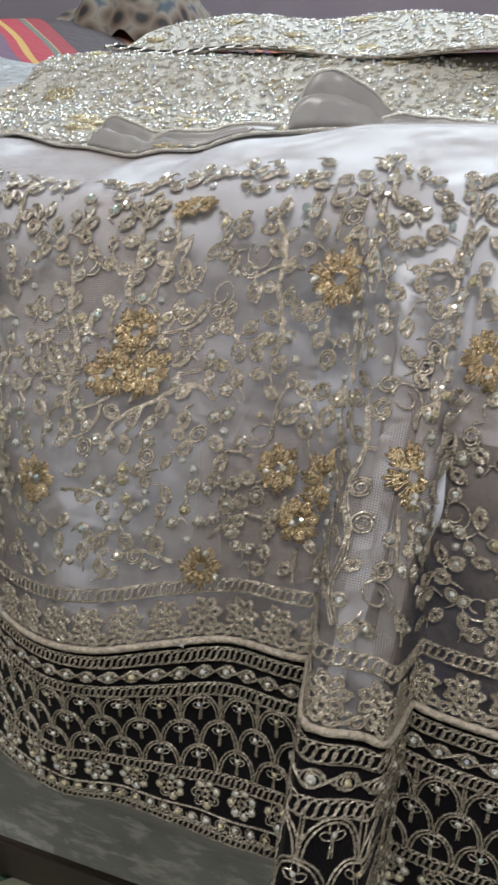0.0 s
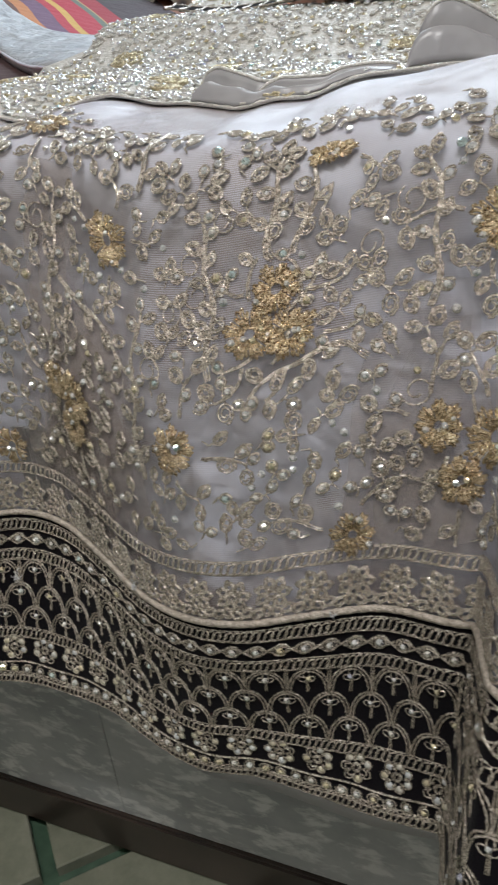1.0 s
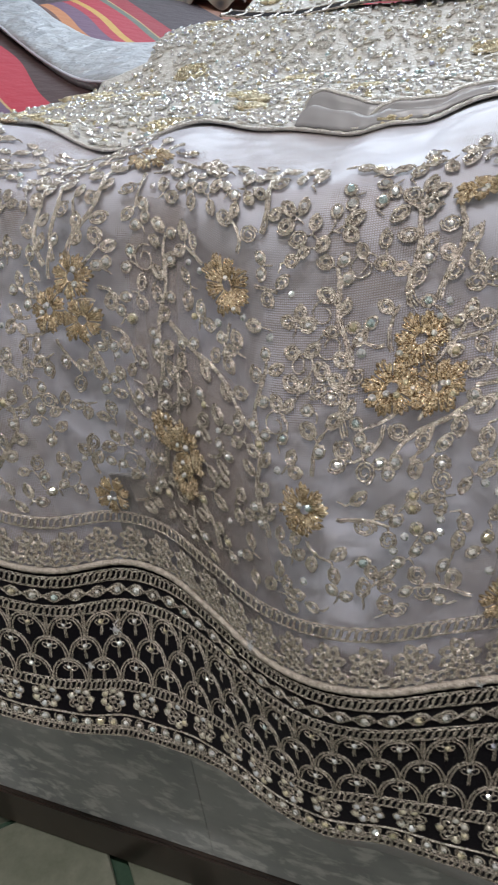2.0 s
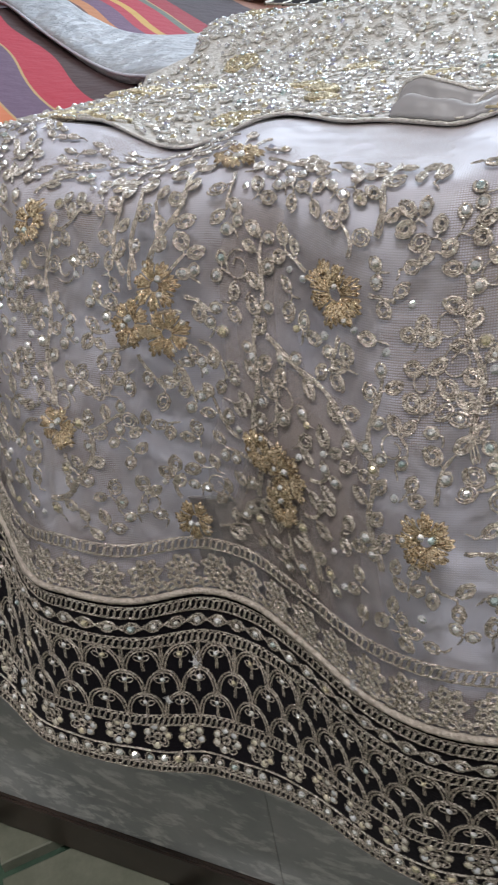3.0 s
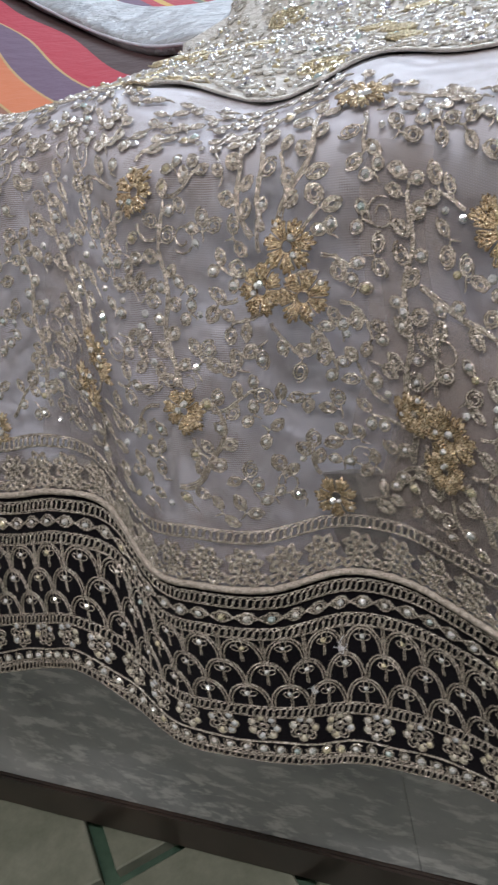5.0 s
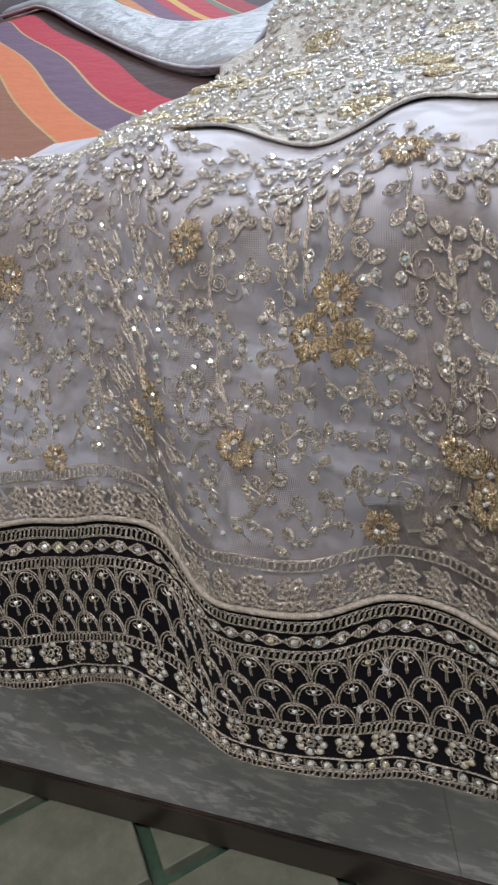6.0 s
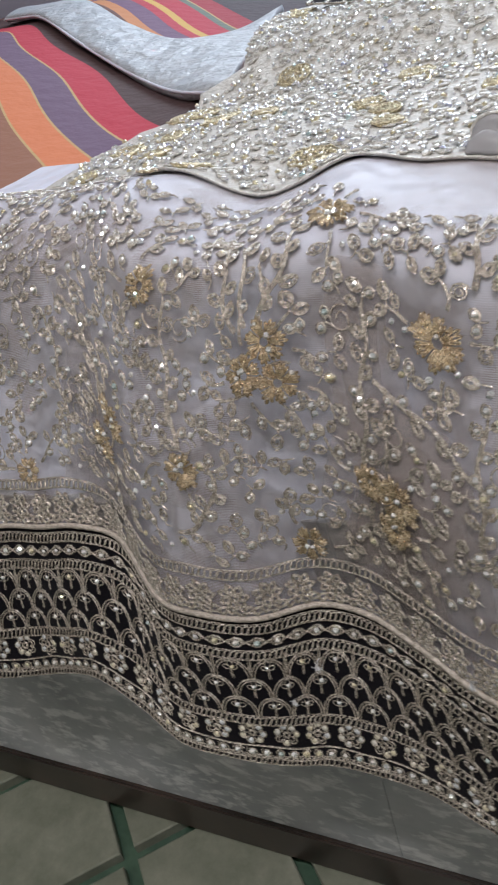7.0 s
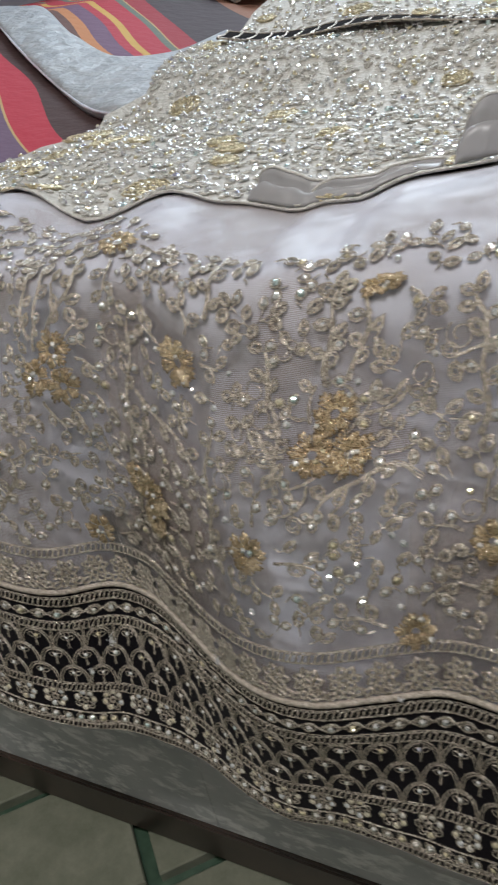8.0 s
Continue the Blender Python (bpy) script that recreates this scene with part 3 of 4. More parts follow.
def build_skirt():
    skirt = thing("embroidered_skirt", "white satin and net skirt with gold embroidery draped over the bed", "skirt")
    u_lined = float(np.interp(0.321, GRID[:, 72, 0], US))
    strip_surface("lining", 0.0, u_lined, -0.06, 0.40, -0.0045, SATIN, skirt, 0.003, "white satin lining under the net", 0.0105)
    strip_surface("upper_lining", u_lined, U_END, 0.115, 0.40, -0.0045, SATIN, skirt, 0.0035, "white satin lining under the net", 0.002)
    # dark blue sheet hung behind the net where the lining stops
    strip_surface("inner_hem", u_lined + 0.002, U_END, -0.10, 0.15, -0.012, SLATE, skirt, 0.006, "slate blue cloth behind the net")
    strip_surface("net", 0.0, U_END, -0.002, 0.33, 0.0, NET, skirt, 0.003, "sheer beige net")
    # extra net layers darken the valleys between folds, standing in for their brown shade
    for gx, wide, tops in ((0.076, 0.036, 0.19), (0.098, 0.052, 0.13), (0.256, 0.044, 0.14), (-0.090, 0.032, 0.15)):
        gu = float(np.interp(gx, GRID[:, 72, 0], US))
        for k, part_wide in enumerate((1.0, 0.6)):
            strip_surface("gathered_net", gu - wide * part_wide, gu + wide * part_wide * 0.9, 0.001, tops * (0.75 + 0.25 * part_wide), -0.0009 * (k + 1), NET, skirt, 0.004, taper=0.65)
    strip_surface("velvet_border", 0.0, U_END, -0.1068, 0.0, 0.0006, VELVET, skirt, 0.003, "black velvet border", thick=0.0012)
    # cream cord over the seam
    us = np.arange(0.002, U_END - 0.002, 0.003)
    p = Pile()
    p.tube(np.stack([us, 0 * us + 0.0005], 1), 0.0017 + 0.00015 * np.sin(us * 900), 0.0014, sides=8)
    p.object("piping_cord", CORD, skirt, "cream satin cord along the seam")

    def chain(h, width, pitch, name="chain_stitch", lines=True, material=ZARI_DARK):
        p = Pile()
        for u in np.arange(0.004, U_END - 0.004, pitch):
            p.tube(coil(u, h + rnd.uniform(-1, 1) * 0.0003, width * 0.62, pitch * 0.62, 1.02 + rnd.uniform(-0.15, 0.15), 1.0, 11, 0.85), 0.0006, 0.0013 + rnd.uniform(0, 0.0004), twist=0.18)
        if lines:
            for s in (-1, 1):
                p.tube(np.stack([us, 0 * us + h + s * width * 0.62], 1), 0.00045, 0.0011, twist=0.25)
        return p.object(name, material, skirt)

    for frac in (0.065, 0.235, 0.685, 0.962):
        chain(-frac * BORDER, 0.0054, 0.0031)
    chain(0.0285, 0.0052, 0.0033, material=ZARI)
    # wavy scroll with stones between the two upper chains
    p = Pile()
    hs = -0.148 * BORDER
    p.tube(np.stack([us, hs + 0.0024 * np.sin(us * 2 * math.pi / 0.0225)], 1), 0.0008, 0.0014)
    p.tube(np.stack([us, hs - 0.0024 * np.sin(us * 2 * math.pi / 0.0225)], 1), 0.0006, 0.0012)
    scroll = p.object("scroll_stitch", ZARI_DARK, skirt)
    p = Pile()
    for k, u in enumerate(np.arange(0.006, U_END - 0.006, 0.01125)):
        p.tube(coil(u, hs, 0.0043, 0.0036, 0.3, 1.9, 18), 0.00068, 0.0016)
        stone(u, hs, rnd.uniform(0.0014, 0.0021), scroll, 0.0015)
    p.object("ring_stitch", ZARI_DARK, scroll)
    # scale pattern of arches, three rows
    pitch = 0.0202
    for row, frac in enumerate((0.262, 0.392, 0.522)):
        top = -frac * BORDER
        for k in range(int(U_END / pitch)):
            cu = (k + 0.5 + 0.5 * (row % 2)) * pitch
            if cu > U_END - 0.015:
                continue
            p = Pile()
            t = np.linspace(-1, 1, 25) * math.pi / 2
            depth = 0.0143 if row < 2 else 0.0136
            wob, squash = rnd.uniform(-0.0006, 0.0006), rnd.uniform(0.95, 1.05)
            for inset in (0.0002, 0.0016):
                px = cu + wob * np.cos(t) + (pitch / 2 - inset) * np.sin(t)
                ph = top - inset - 0.93 * depth * squash * (1 - np.cos(t)) ** 1.05
                foot = top - depth - 0.0006
                px = np.concatenate([[cu - pitch / 2 + 0.0005], px, [cu + pitch / 2 - 0.0005]])
                ph = np.concatenate([[foot], ph, [foot]])
                p.tube(np.stack([px, ph], 1), 0.00066, 0.0013, twist=0.22)
            low = max(top - 0.98 * depth, -0.660 * BORDER)
            mid = top - 0.0068
            lean = rnd.uniform(-0.0006, 0.0006)
            for d in (-0.0005, 0.0005):
                p.tube([(cu + d, low), (cu + d * 0.9 + lean * 0.3, low * 0.66 + mid * 0.34), (cu + d * 0.8 + lean * 0.6, low * 0.33 + mid * 0.67), (cu + d * 0.7 + lean, mid)], 0.00052, 0.0012, twist=0.2)
            for q in (-1, 0, 1):
                p.tube(coil(cu + lean + q * 0.0021, mid + 0.0006 + 0.0026 * (1 - abs(q)), 0.0021, 0.0014, 1.57 + q * -1.0, 1.0, 13, 0.95), 0.00046, 0.0013, twist=0.2)
            if row == 0:
                for d in (-0.0006, 0.0006):
                    p.tube([(cu + pitch / 2 + d * 0.4, top - depth * 0.95), (cu + pitch / 2 + d, top - depth * 0.5), (cu + pitch / 2 + d, top), (cu + pitch / 2 + d * 0.6, top + 0.0022)], 0.0006, 0.0013, twist=0.2)
            arch = p.object("arch_motif", ZARI_DARK, skirt)
            stone(cu + rnd.uniform(-0.0008, 0.0008), mid + 0.0012, rnd.uniform(0.0012, 0.0017), arch, 0.0015)
    # rosettes of pearls
    for k in range(int(U_END / pitch)):
        cu, ch = (k + 0.72) * pitch, -0.777 * BORDER
        spin = rnd.uniform(0, 1)
        w = np.linspace(0, 2 * math.pi, 92)
        p = Pile()
        # one thread: out round each petal, then in to the centre ring
        rad = 0.0052 + 0.0027 * np.abs(np.sin(3.5 * w)) ** 0.7
        path = np.stack([cu + rad * np.cos(w + spin), ch + rad * np.sin(w + spin)], 1)
        rad2 = 0.0032 + 0.0026 * np.abs(np.sin(3.5 * w)) ** 0.8
        path2 = np.stack([cu + rad2 * np.cos(w + spin), ch + rad2 * np.sin(w + spin)], 1)
        p.tube(np.concatenate([path, path2, coil(cu, ch, 0.0027, 0.0027, spin, 2.0, 18)]), 0.00062, 0.0013)
        ob = p.object("rosette", ZARI_DARK, skirt)
        for q in range(7):
            if rnd.random() < 0.75:
                a = spin + 2 * math.pi * (q + 0.5) / 7
                stone(cu + 0.0060 * math.cos(a), ch + 0.0060 * math.sin(a), 0.0019, ob, 0.0008, name="pearl", mesh=PEARL_MESH)
    p = Pile()
    for h in (-0.868, -0.952):
        p.tube(np.stack([us, h * BORDER + 0.0006 * np.sin(us * 150)], 1), 0.0008, 0.0013)
    rings = Pile()
    row = p.object("hem_line_stitch", ZARI_DARK, skirt)
    for u in np.arange(0.005, U_END - 0.005, 0.0083):
        stone(u, -0.910 * BORDER, rnd.uniform(0.0015, 0.0021), row, 0.0012)
        rings.tube(coil(u, -0.910 * BORDER, 0.0038, 0.0030, rnd.uniform(0, 3), 1.6, 15), 0.00062, 0.0012)
    rings.object("ring_stitch", ZARI_DARK, row)
    xs = np.linspace(0.135, 0.272, 60)
    zh, yh = cubic(STATIONS, Z_HEM, xs), cubic(STATIONS, Y_HEM, xs)
    drop = 0.0115 * np.sin(np.linspace(0.15, 2.6, 60)) ** 0.7
    pts = [(x, y + 0.004 - 0.002 * k, z + 0.004 - (d + 0.004) * k) for x, y, z, d in zip(xs, yh, zh, drop) for k in (0, 0.5, 1)]
    ob = mesh_object("hem_facing", pts, grid_faces(60, 3), GREY_SATIN, skirt, "grey facing hanging loose under the hem")
    so = ob.modifiers.new("cloth_thickness", "SOLIDIFY")
    so.thickness = 0.001
    # little loop flowers over the cord
    for k in range(int(U_END / 0.0182)):
        cu, ch = (k + 0.6) * 0.0182, 0.0145
        p = Pile()
        for s in range(7):
            a = s * 2 * math.pi / 7
            p.tube(coil(cu + 0.0052 * math.cos(a), ch + 0.0052 * math.sin(a), 0.0034, 0.0025, a, 2.1, 24), 0.00062, 0.001, twist=0.24)
        p.tube(coil(cu, ch, 0.002, 0.002, 0, 1.4, 10), 0.0005, 0.001)
        for s in range(4):
            p.tube(coil(cu - 0.0068 + 0.0045 * s, 0.0052 + 0.0012 * (s % 2), 0.0034, 0.0026, 0.6 + s, 1.9, 22), 0.00062, 0.001, twist=0.24)
        p.object("loop_flower", ZARI, skirt)
    # gold flowers
    centres = []
    for x, z, r in FLOWERS:
        u, h = uh_of(x, z)
        centres.append((u, h, r))
        gold_flower(u, h, r, skirt, 0.42 if z > 0.515 and x > 0.2 else 1.0)
    # vines: sprigs of coiled leaves over the net
    taken = [(u, h, r * 0.85) for u, h, r in centres]
    cells = {}

    def h_top(u):
        """How far up the embroidery goes: to the fold, and over it beside the blouse."""
        return 0.228 + 0.022 * (1 - smooth_step((np.interp(u, US, GRID[:, 72, 0]) - 0.03) / 0.05))

    def free(u, h, r):
        if not (0.004 < u < U_END - 0.004 and 0.036 < h < h_top(u)):
            return False
        if any((u - a) ** 2 + (h - b) ** 2 < (r + c) ** 2 for a, b, c in taken):
            return False
        k, m = int(u / 0.01), int(h / 0.01)
        return all((u - a) ** 2 + (h - b) ** 2 > (r + c) ** 2 for i in (k - 1, k, k + 1) for j in (m - 1, m, m + 1) for a, b, c in cells.get((i, j), ()))

    def take(u, h, r):
        cells.setdefault((int(u / 0.01), int(h / 0.01)), []).append((u, h, r))

    loose = []

    def leaf(p, stones, root, a, size):
        """A coiled leaf on a short stalk from root; False where there is no room."""
        slim = rnd.uniform(0.62, 0.85)
        reach = size + rnd.uniform(0.0008, 0.0022)
        lu, lh = root[0] + reach * math.cos(a), root[1] + reach * math.sin(a)
        if not free(lu, lh, size * 0.74):
            return None
        take(lu, lh, size * 0.74)
        p.tube(coil(lu, lh, size, size * slim, a + rnd.uniform(-0.2, 0.2), rnd.choice((2.2, 2.6, 3.0)), 36, 0.24), 0.00055, 0.0008 + rnd.uniform(0, 0.0006), twist=0.26)
        p.tube([root, ((root[0] + lu) / 2, (root[1] + lh) / 2), (lu - size * 0.85 * math.cos(a), lh - size * 0.85 * math.sin(a))], 0.0005, 0.0009)
        if rnd.random() < 0.2:
            stones.append((lu, lh, rnd.uniform(0.0011, 0.0015)))
        return lu, lh

    def bud(p, stones, root, a):
        """A stone in a ring of thread."""
        reach = rnd.uniform(0.0032, 0.0044)
        lu, lh = root[0] + reach * math.cos(a), root[1] + reach * math.sin(a)
        if not free(lu, lh, 0.0024):
            return None
        take(lu, lh, 0.0024)
        p.tube(coil(lu, lh, 0.0030, 0.0025, a, 1.9, 24, 0.6), 0.00050, 0.0009, twist=0.24)
        p.tube([root, ((root[0] + lu) / 2, (root[1] + lh) / 2), (lu, lh)], 0.0005, 0.0008)
        stones.append((lu, lh, rnd.uniform(0.0014, 0.0019)))
        return lu, lh

    def finish(p, stones, name):
        if p.f:
            ob = p.object(name, ZARI, skirt)
            for a, b, r in stones:
                stone(a, b, r, ob, 0.0010)

    def trefoil(u, h, way):
        """Three leaves, or three stones in rings, at the end of a forked stalk."""
        p, stones = Pile(), []
        jewelled = rnd.random() < 0.24
        foot = (u - 0.004 * math.cos(way), h - 0.004 * math.sin(way))
        got = 0
        for turn in (-1.15, 0.0, 1.15):
            a = way + turn + rnd.uniform(-0.2, 0.2)
            got += bool(bud(p, stones, (u, h), a) if jewelled else leaf(p, stones, (u, h), a, rnd.uniform(0.0034, 0.0046)))
        if got:
            p.tube([foot, ((foot[0] + u) / 2 + 0.0004, (foot[1] + h) / 2), (u, h)], np.array([0.0003, 0.0005, 0.0006]), 0.0009)
            finish(p, stones, "jewelled_bud" if jewelled else "leaf_sprig")

    def vine(u, h, way, length, curl, strands=3, leaves=True):
        """A stem of running threads with leaves to both sides and a trefoil at its tip."""
        p, stones = Pile(), []
        n = max(8, int(length / 0.0022))
        t = np.linspace(0, 1, n)
        ang = way + curl * t + 0.28 * np.sin(t * length * 170 + u * 40)
        path = np.stack([u + np.cumsum(np.cos(ang)) * length / n, h + np.cumsum(np.sin(ang)) * length / n], 1)
        side = np.stack([-np.sin(ang), np.cos(ang)], 1)
        inside = (path[:, 1] > 0.034) & (path[:, 1] < h_top(path[:, 0]) + 0.004) & (path[:, 0] > 0.004) & (path[:, 0] < U_END - 0.004)
        last = n if inside.all() else int(np.argmin(inside))
        if last < 5:
            return
        for k in range(strands):
            shift = (k - (strands - 1) / 2) * 0.00105 * (1 - 0.5 * t[:last, None])
            p.tube(path[:last] + side[:last] * shift + np.stack([np.sin(t * 31 + k), np.cos(t * 27 + k)], 1)[:last] * 0.0002, 0.00050, 0.0009 + 0.0002 * (k % 2), twist=0.24)
        if leaves:
            way_side = 1
            for k in range(3, last, 3):
                way_side = -way_side
                root = tuple(path[k])
                if rnd.random() < 0.2:
                    bud(p, stones, root, ang[k] + way_side * rnd.uniform(0.6, 1.2))
                else:
                    leaf(p, stones, root, ang[k] + way_side * rnd.uniform(0.6, 1.15), rnd.uniform(0.0034, 0.0048))
        for k in range(0, last, 2):
            take(path[k, 0], path[k, 1], 0.0008)
        finish(p, stones, "vine")
        trefoil(path[last - 1, 0], path[last - 1, 1], ang[last - 1])

    # the main vines: plumes over the flower groups, upright stems and side branches
    for x, z, way, length, curl in VINES:
        vine(*uh_of(x, z), way, length, curl)
    for u, h, r in centres:
        for k in range(4):
            a = 2 * math.pi * k / 4 + rnd.uniform(-0.4, 0.4)
            vine(u + r * math.cos(a), h + r * math.sin(a), a, rnd.uniform(0.012, 0.026), rnd.uniform(-1.4, 1.4), 2)
    # trefoils over the rest of the net
    for tries in range(3600):
        u, h = rnd.uniform(0, U_END), rnd.uniform(0.038, 0.252)
        if free(u, h, 0.0041):
            trefoil(u, h, rnd.gauss(1.57, 1.3))
    # curling tendrils
    for tries in range(260):
        u, h = rnd.uniform(0.01, U_END - 0.01), rnd.uniform(0.045, 0.20)
        if free(u, h, 0.003):
            p = Pile()
            p.tube(coil(u, h, 0.0065, 0.006, rnd.uniform(0, 6), 1.3, 30, 0.35), 0.0005, 0.0008, twist=0.25)
            p.object("tendril", ZARI, skirt)
            take(u, h, 0.005)
    # single stones sewn between
    for tries in range(900):
        u, h = rnd.uniform(0.01, U_END - 0.01), rnd.uniform(0.04, 0.21)
        if len(loose) < 110 and free(u, h, 0.0018):
            take(u, h, 0.002)
            loose.append((u, h))
            stone(u, h, rnd.uniform(0.0015, 0.0021), skirt, 0.0004)
    return skirt


build_skirt()


def lint_tuft(x, z, size):
    u, h = uh_of(x, z)
    p = Pile()
    for k in range(14):
        w = np.linspace(0, 1, 9)
        a, b = rnd.uniform(0, 6.28), rnd.uniform(2, 6)
        d = size * rnd.uniform(0.3, 1.0)
        path = np.stack([u + d * 0.6 * (w - 0.5) * math.cos(a) + 0.3 * d * np.sin(w * b + a), h + d * 0.9 * (w - 0.5) + 0.3 * d * np.cos(w * b)], 1)
        p.tube(path, 0.00016, 0.0026 + 0.0012 * np.sin(w * 3.1 + a), sides=3)
    tagged(p.object("lint_tuft", LINT), "tuft of white lint caught on the embroidery", "lint", "lint on the skirt")


for lx, lz, ls in ((0.026, 0.302, 0.009), (0.012, 0.284, 0.006), (0.117, 0.330, 0.008), (0.219, 0.342, 0.008)):
    lint_tuft(lx, lz, ls)


# ---- the beaded garment on top ----
EDGE_X = [-0.24, -0.205, -0.167, -0.12, -0.09, -0.06, -0.03, -0.005, 0.02, 0.04, 0.06, 0.08, 0.11, 0.14, 0.17, 0.20, 0.23, 0.28, 0.36, 0.46]
EDGE_Y = [0.19, 0.165, 0.160, 0.148, 0.135, 0.123, 0.110, 0.100, 0.108, 0.124, 0.120, 0.112, 0.104, 0.097, 0.102, 0.115, 0.125, 0.150, 0.150, 0.15]
LEFT_Y = [0.10, 0.172, 0.277, 0.300, 0.366, 0.40, 0.598, 0.90]
LEFT_X = [-0.215, -0.205, -0.210, -0.165, -0.185, -0.150, -0.185, -0.20]
RIM = 0.49


def skirt_z(x, y):
    """Height of the skirt's satin where it lies on the bed."""
    c = crest_z(x)
    return np.where(y < CREST_Y, c, c + (0.5235 - c) * smooth_step((y - CREST_Y) / 0.085))


def top_z(x, y):
    x, y = np.asarray(x, float), np.asarray(y, float)
    z = 0.5268 + 0.007 * np.exp(-((x + 0.08) / 0.10) ** 2 - ((y - 0.20) / 0.11) ** 2) + 0.036 * smooth_step((y - 0.34) / 0.16)
    z = z + 0.0016 * np.sin(x * 46 + 9 * y) * np.sin(y * 38 - 12 * x)
    return np.maximum(z, skirt_z(x, y) + 0.0018)


def back_z(x, y):
    x, y = np.asarray(x, float), np.asarray(y, float)
    return 0.566 + 0.030 * smooth_step((y - RIM) / 0.25) - 0.05 * smooth_step((y - 0.85) / 0.2) + 0.004 * np.sin(x * 30 + y * 12)


def on_top(fn):
    def surface(x, y, lift=0.0):
        x, y = np.asarray(x, float), np.asarray(y, float)
        e = 0.002
        n = np.stack([-(fn(x + e, y) - fn(x - e, y)) / (2 * e), -(fn(x, y + e) - fn(x, y - e)) / (2 * e), np.ones(x.shape)], -1)
        n /= np.linalg.norm(n, axis=-1, keepdims=True)
        return np.stack([x, y, fn(x, y)], -1) + n * np.asarray(lift, float)[..., None], n
    return surface


TOP, BACK = on_top(top_z), on_top(back_z)


def build_top():
    dress = thing("beaded_blouse", "silver and gold beaded net garment folded on the bed", "blouse")

    def patch(name, surface, near, far, x1, label, shift=0.0):
        nu, nv = 150, 120
        v = np.linspace(0, 1, nv)
        pts = []
        for i in range(nu):
            s = i / (nu - 1)
            for k in range(nv):
                y_guess = near(0.1) + (far - near(0.1)) * v[k]
                x0 = float(np.interp(y_guess, LEFT_Y, LEFT_X)) + shift
                x = x0 + (x1 - x0) * s
                y0 = near(x)
                pts.append((x, y0 + (far - y0) * v[k]))
        pts = np.array(pts)
        p, _ = surface(pts[:, 0], pts[:, 1], 0.0)
        ob = mesh_object(name, p, grid_faces(nu, nv), LACE_CLOTH, dress, label)
        so = ob.modifiers.new("cloth_thickness", "SOLIDIFY")
        so.thickness, so.offset = 0.001, -1
        return ob

    front = lambda x: float(np.interp(x, EDGE_X, EDGE_Y))  # noqa: E731
    rim = lambda x: RIM - 0.25 * (x - 0.1)  # noqa: E731
    patch("front_layer", TOP, front, 0.62, 0.46, "beaded net cloth")
    patch("back_layer", BACK, rim, 1.0, 0.46, "beaded net cloth", 0.06)
    # rope along the free edges
    xs = np.linspace(-0.20, 0.45, 600)
    p = Pile()
    p.tube(np.stack([xs, np.interp(xs, EDGE_X, EDGE_Y)], 1), 0.0007 + 0.0002 * np.sin(xs * 700), 0.0002, sides=5, surface=TOP)
    p.object("edge_cord", PALE, dress)
    # lace trim with dark gaps along the upper layer's rim
    p, gaps = Pile(), Pile()
    xs = np.linspace(-0.125, 0.44, 160)
    ys = RIM - 0.25 * (xs - 0.1)
    for d in (-0.004, 0.022):
        p.tube(np.stack([xs, ys + d], 1), 0.0010, 0.0012, surface=BACK, sides=6)
    for x in np.arange(-0.125, 0.44, 0.0195):
        y = RIM - 0.25 * (x - 0.1)
        p.tube([(x, y - 0.004), (x + 0.003, y + 0.008), (x + 0.001, y + 0.022)], np.array([0.0020, 0.0013, 0.0020]), 0.0010, surface=BACK)
    strip = [(x, RIM - 0.25 * (x - 0.1) + d) for x in xs for d in (-0.004, 0.022)]
    c, _ = BACK(np.array(strip)[:, 0], np.array(strip)[:, 1], 0.0012)
    p.object("lace_trim", ZARI_DARK, dress)
    # black strip laid under the lace bars to fill the gaps
    mesh_object("lace_backing", c, grid_faces(160, 2), VELVET, dress, "dark strip showing through the lace gaps")
    # dense embroidery: coiled leaves, stones and gold flower patches
    loops, stones = Pile(), Pile()
    r2 = random.Random(21)

    def spot():
        while True:
            x, y = r2.uniform(-0.21, 0.45), r2.uniform(0.05, 0.92)
            if x < np.interp(y, LEFT_Y, LEFT_X) + 0.004 or y < front(x) + 0.004:
                continue
            if y > 0.55 and r2.random() < 0.45:
                continue
            back = y > rim(x) + 0.026
            if back and x < np.interp(y, LEFT_Y, LEFT_X) + 0.068:
                continue
            return x, y, (BACK if back else TOP)

    for k in range(4800):
        x, y, s = spot()
        size = r2.uniform(0.0028, 0.0044)
        loops.tube(coil(x, y, size, size * 0.7, r2.uniform(0, 6.28), 1.5, 9), 0.0007, r2.uniform(0.0008, 0.0018), sides=3, surface=s)
    for k in range(4400):
        x, y, s = spot()
        c, n = s(np.array([x]), np.array([y]), 0.0012)
        n = n[0] + np.array([r2.gauss(0, 0.3), r2.gauss(0, 0.3), 0])
        dome(stones, c[0], n, r2.uniform(0.0016, 0.0026), 6)
    tagged(loops.object("leaf_stitches", PALE, dress, "silver gold thread leaves"), kind="stuff")
    tagged(stones.object("crystal_beading", CRYSTAL, dress, "faceted crystals", smooth=False), kind="stuff")
    for k in range(46):
        x, y, s = spot()
        p = Pile()
        w = np.linspace(0, 1, 150)
        d = r2.uniform(0.008, 0.014) * np.sqrt(w)
        path = np.stack([x + d * np.cos(w * 40) + 0.0035 * np.cos(w * 210), y + d * np.sin(w * 40) + 0.0035 * np.sin(w * 210)], 1)
        p.tube(path, 0.0008, 0.0016 + 0.0012 * np.sin(w * 300), sides=4, surface=s)
        p.object("gold_flower", PALE_GOLD, dress)
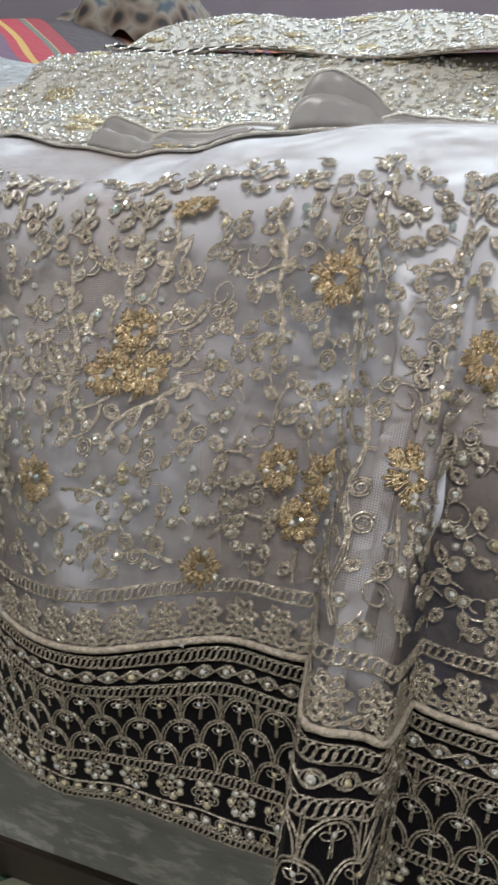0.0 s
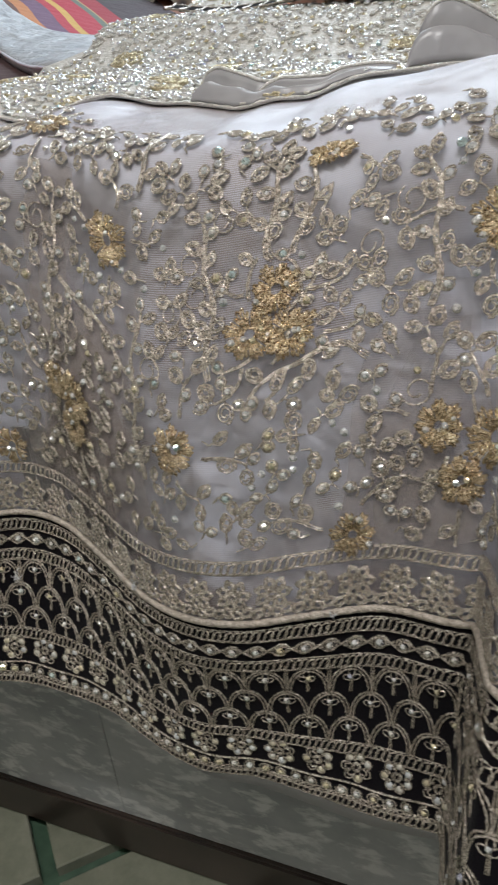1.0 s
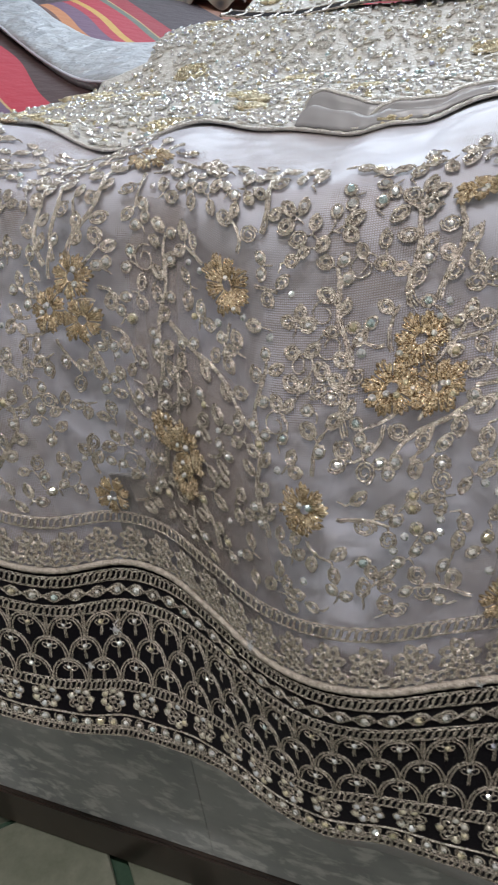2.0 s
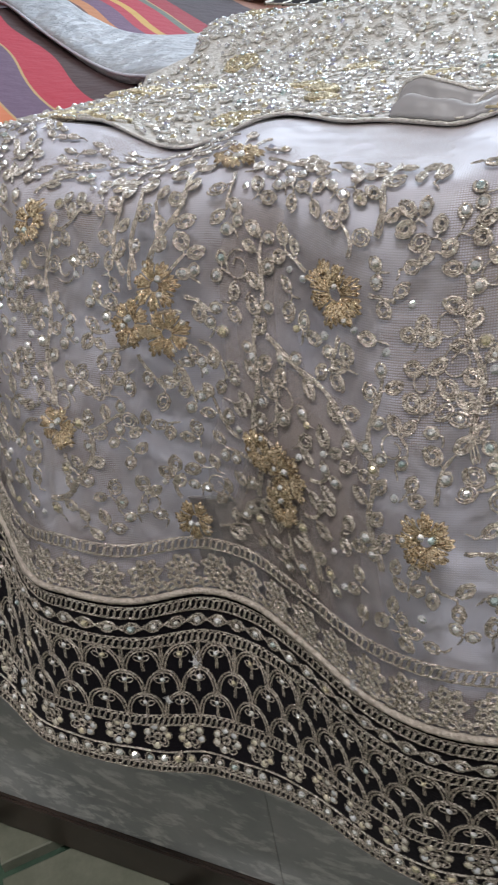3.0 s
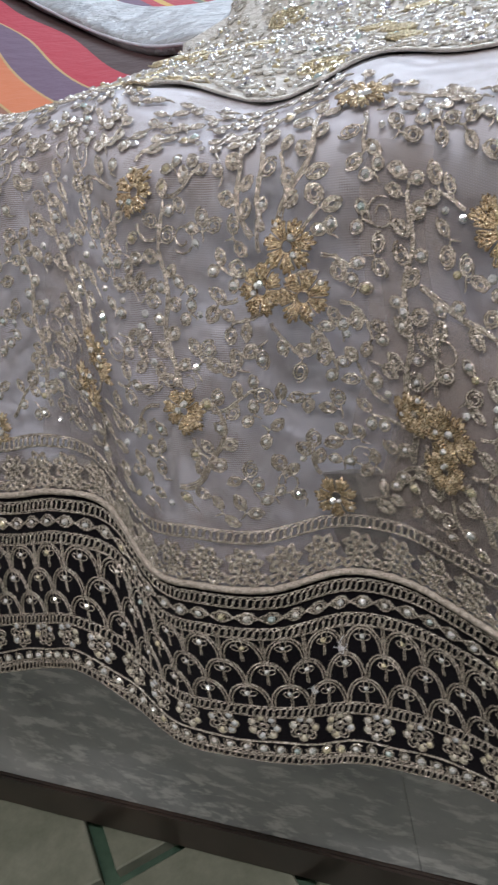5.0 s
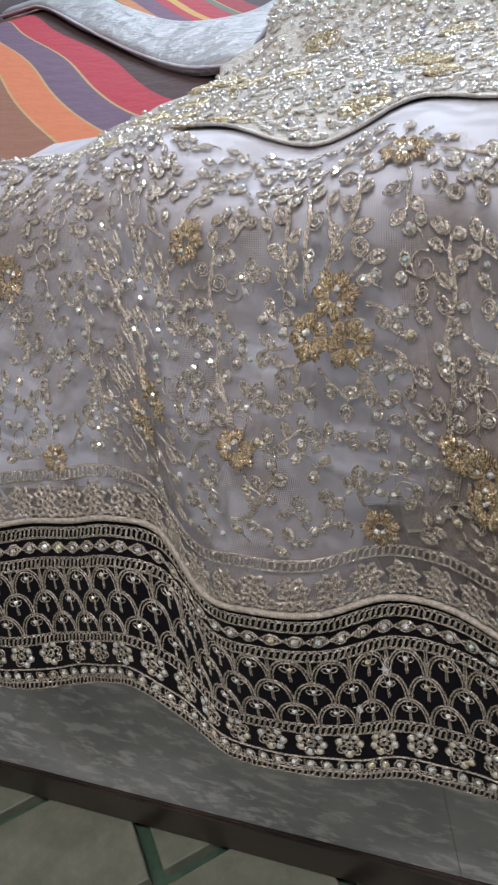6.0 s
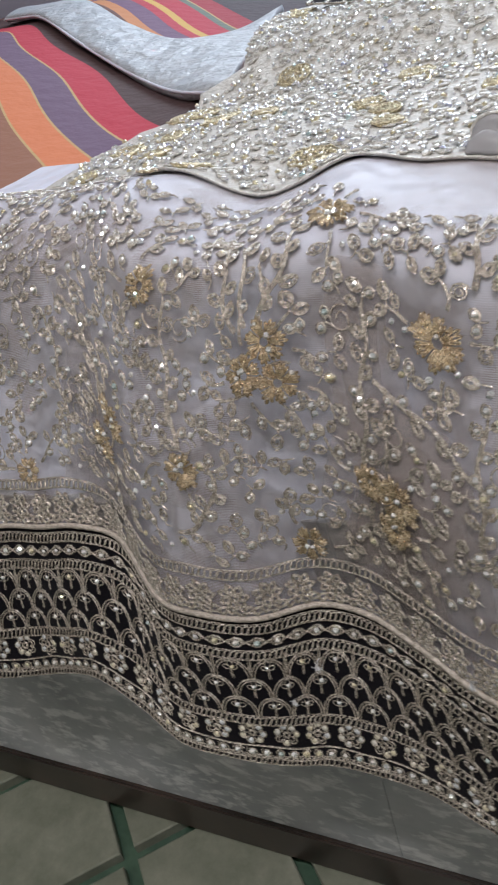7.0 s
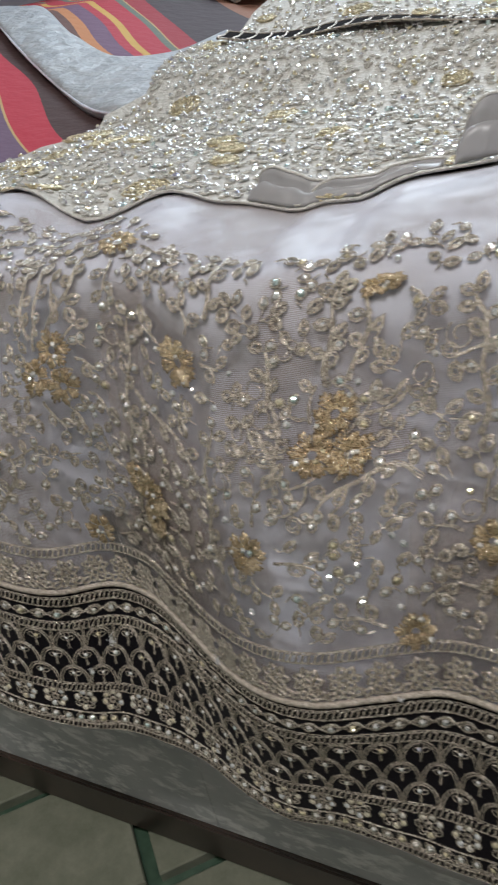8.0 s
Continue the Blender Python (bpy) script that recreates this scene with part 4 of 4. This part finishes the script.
    # grey satin facings curling up at the edge, each with a corded rim
    for x0, x1, tall, deep in ((0.103, 0.158, 0.0135, 0.045), (0.140, 0.208, 0.0065, 0.03), (0.214, 0.266, 0.0255, 0.06), (0.256, 0.34, 0.006, 0.03)):
        nu, nv = 40, 18
        pts, rim_line = [], []
        for i in range(nu):
            s = i / (nu - 1)
            x = x0 + (x1 - x0) * s
            e = float(np.interp(x, EDGE_X, EDGE_Y))
            up = tall * (math.sqrt(max(0.0, 1 - (1 - s / 0.22) ** 2)) if s < 0.22 else math.cos((s - 0.22) / 0.78 * 1.5) ** 1.15) + 0.0005
            for j in range(nv):
                v = j / (nv - 1)
                rise = float(cubic(np.arange(6) * 0.2, [0.0, 0.48, 0.60, 0.40, 1.0, 0.45], [v])[0])
                crease = 0.0022 * noise.noise(Vector((x * 110, v * 2.2, 4.0 + x0 * 9))) * min(1.0, up / 0.006) * math.sin(v * math.pi)
                pts.append((x + 0.004 * (v - 0.5) * up / tall, e + 0.002 + deep * 0.42 * v + crease, float(top_z(x, e)) + 0.001 + up * rise + crease * 0.8))
            rim_line.append(pts[-nv + 14])
        ob = mesh_object("satin_facing", pts, grid_faces(nu, nv), GREY_SATIN, dress, "grey satin facing curled up")
        so = ob.modifiers.new("cloth_thickness", "SOLIDIFY")
        so.thickness = 0.0012
        cord = bpy.data.curves.new("facing_cord", "CURVE")
        cord.dimensions, cord.bevel_depth, cord.bevel_resolution = "3D", 0.0009, 2
        line = cord.splines.new("POLY")
        line.points.add(len(rim_line) - 1)
        for q, e in zip(line.points, rim_line):
            q.co = (e[0], e[1], e[2] + 0.0006, 1)
        cord.materials.append(PALE)
        new("facing_cord", cord).parent = ob
    return dress


build_top()


def build_ribbon():
    lo = np.array([(-0.95, 1.10), (-0.565, 0.725), (-0.455, 0.625), (-0.334, 0.525), (-0.22, 0.430), (-0.16, 0.395)])
    hi = np.array([(-1.00, 1.30), (-0.547, 0.830), (-0.452, 0.750), (-0.352, 0.690), (-0.312, 0.77), (-0.308, 0.93)])
    nu, nv = 90, 16
    t = np.linspace(0, 5, nu)
    pts = []
    for a in t:
        k = np.arange(6.0)
        p = np.array([cubic(k, lo[:, c], [a])[0] for c in (0, 1)])
        q = np.array([cubic(k, hi[:, c], [a])[0] for c in (0, 1)])
        for j in range(nv):
            s = j / (nv - 1)
            x, y = p + (q - p) * s
            pts.append((x, y, 0.534 + float(hump_z(x)) + 0.008 * max(0.0, math.sin(math.pi * s)) ** 0.6 + 0.0015 * math.sin(a * 3 + s * 5)))
    ob = mesh_object("satin_sash", pts, grid_faces(nu, nv), RIBBON)
    so = ob.modifiers.new("cloth_thickness", "SOLIDIFY")
    so.thickness, so.offset = 0.009, -1
    edge = [(*(cubic(np.arange(6.0), lo[:, c], [a])[0] for c in (0, 1)), 0.5325 + float(hump_z(cubic(np.arange(6.0), lo[:, 0], [a])[0]))) for a in t]
    # pale tube drawn as the bright highlight along the sash's lower edge
    seam = bpy.data.curves.new("edge_highlight", "CURVE")
    seam.dimensions, seam.bevel_depth, seam.bevel_resolution = "3D", 0.0016, 2
    line = seam.splines.new("POLY")
    line.points.add(len(edge) - 1)
    for q, e in zip(line.points, edge):
        q.co = (*e, 1)
    seam.materials.append(SATIN)
    tagged(new("edge_highlight", seam), "pale line standing for the highlight on the sash edge").parent = ob
    tagged(ob, "blue grey satin sash lying across the printed sheet", "sash")
    nu, nv = 60, 40
    pts = []
    for i in range(nu):
        for j in range(nv):
            u, v = i / (nu - 1), j / (nv - 1)
            x = -0.64 + 0.27 * u
            e = min(1.0, 4 * u * (1 - u) + 0.05) ** 0.4
            y = 1.20 + 0.35 * v
            z = 0.55 + (0.14 * e * math.sin(math.pi * min(1.0, v * 0.9 + 0.02)) ** 0.6) + 0.012 * math.sin(u * 21 + v * 6)
            pts.append((x, y, z))
    ob = mesh_object("folded_blanket", pts, grid_faces(nu, nv), QUILT)
    tagged(ob, "brown and blue spotted blanket folded on the bed", "blanket")


build_ribbon()


# ---- floor tiles, set cornerwise between green strips ----
def build_floor():
    side, gap = 0.137, 0.013
    half = side / 2 - gap / 2
    bm = bmesh.new()
    bmesh.ops.create_cube(bm, size=1.0, matrix=Matrix.Translation((0, 0, -0.006)) @ Matrix.Diagonal((2 * half, 2 * half, 0.012, 1)))
    bmesh.ops.bevel(bm, geom=[e for e in bm.edges if all(v.co.z > -0.001 for v in e.verts)], offset=0.0012, segments=1, affect="EDGES")
    me = bpy.data.meshes.new("tile")
    bm.to_mesh(me)
    bm.free()
    me.materials.append(TILE)
    ground = bpy.data.objects["ground"]
    turn = Matrix.Rotation(radians(45), 4, "Z")
    for i in range(-12, 13):
        for j in range(-12, 13):
            p = turn @ Vector(((i + 0.5) * side, (j + 0.5) * side, 0)) + Vector((-0.214, -0.043, 0))
            if -1.35 < p.x < 0.95 and -1.15 < p.y < 0.1:
                ob = new("tile", me)
                ob.parent = ground
                ob.matrix_basis = Matrix.Translation(p) @ turn


build_floor()
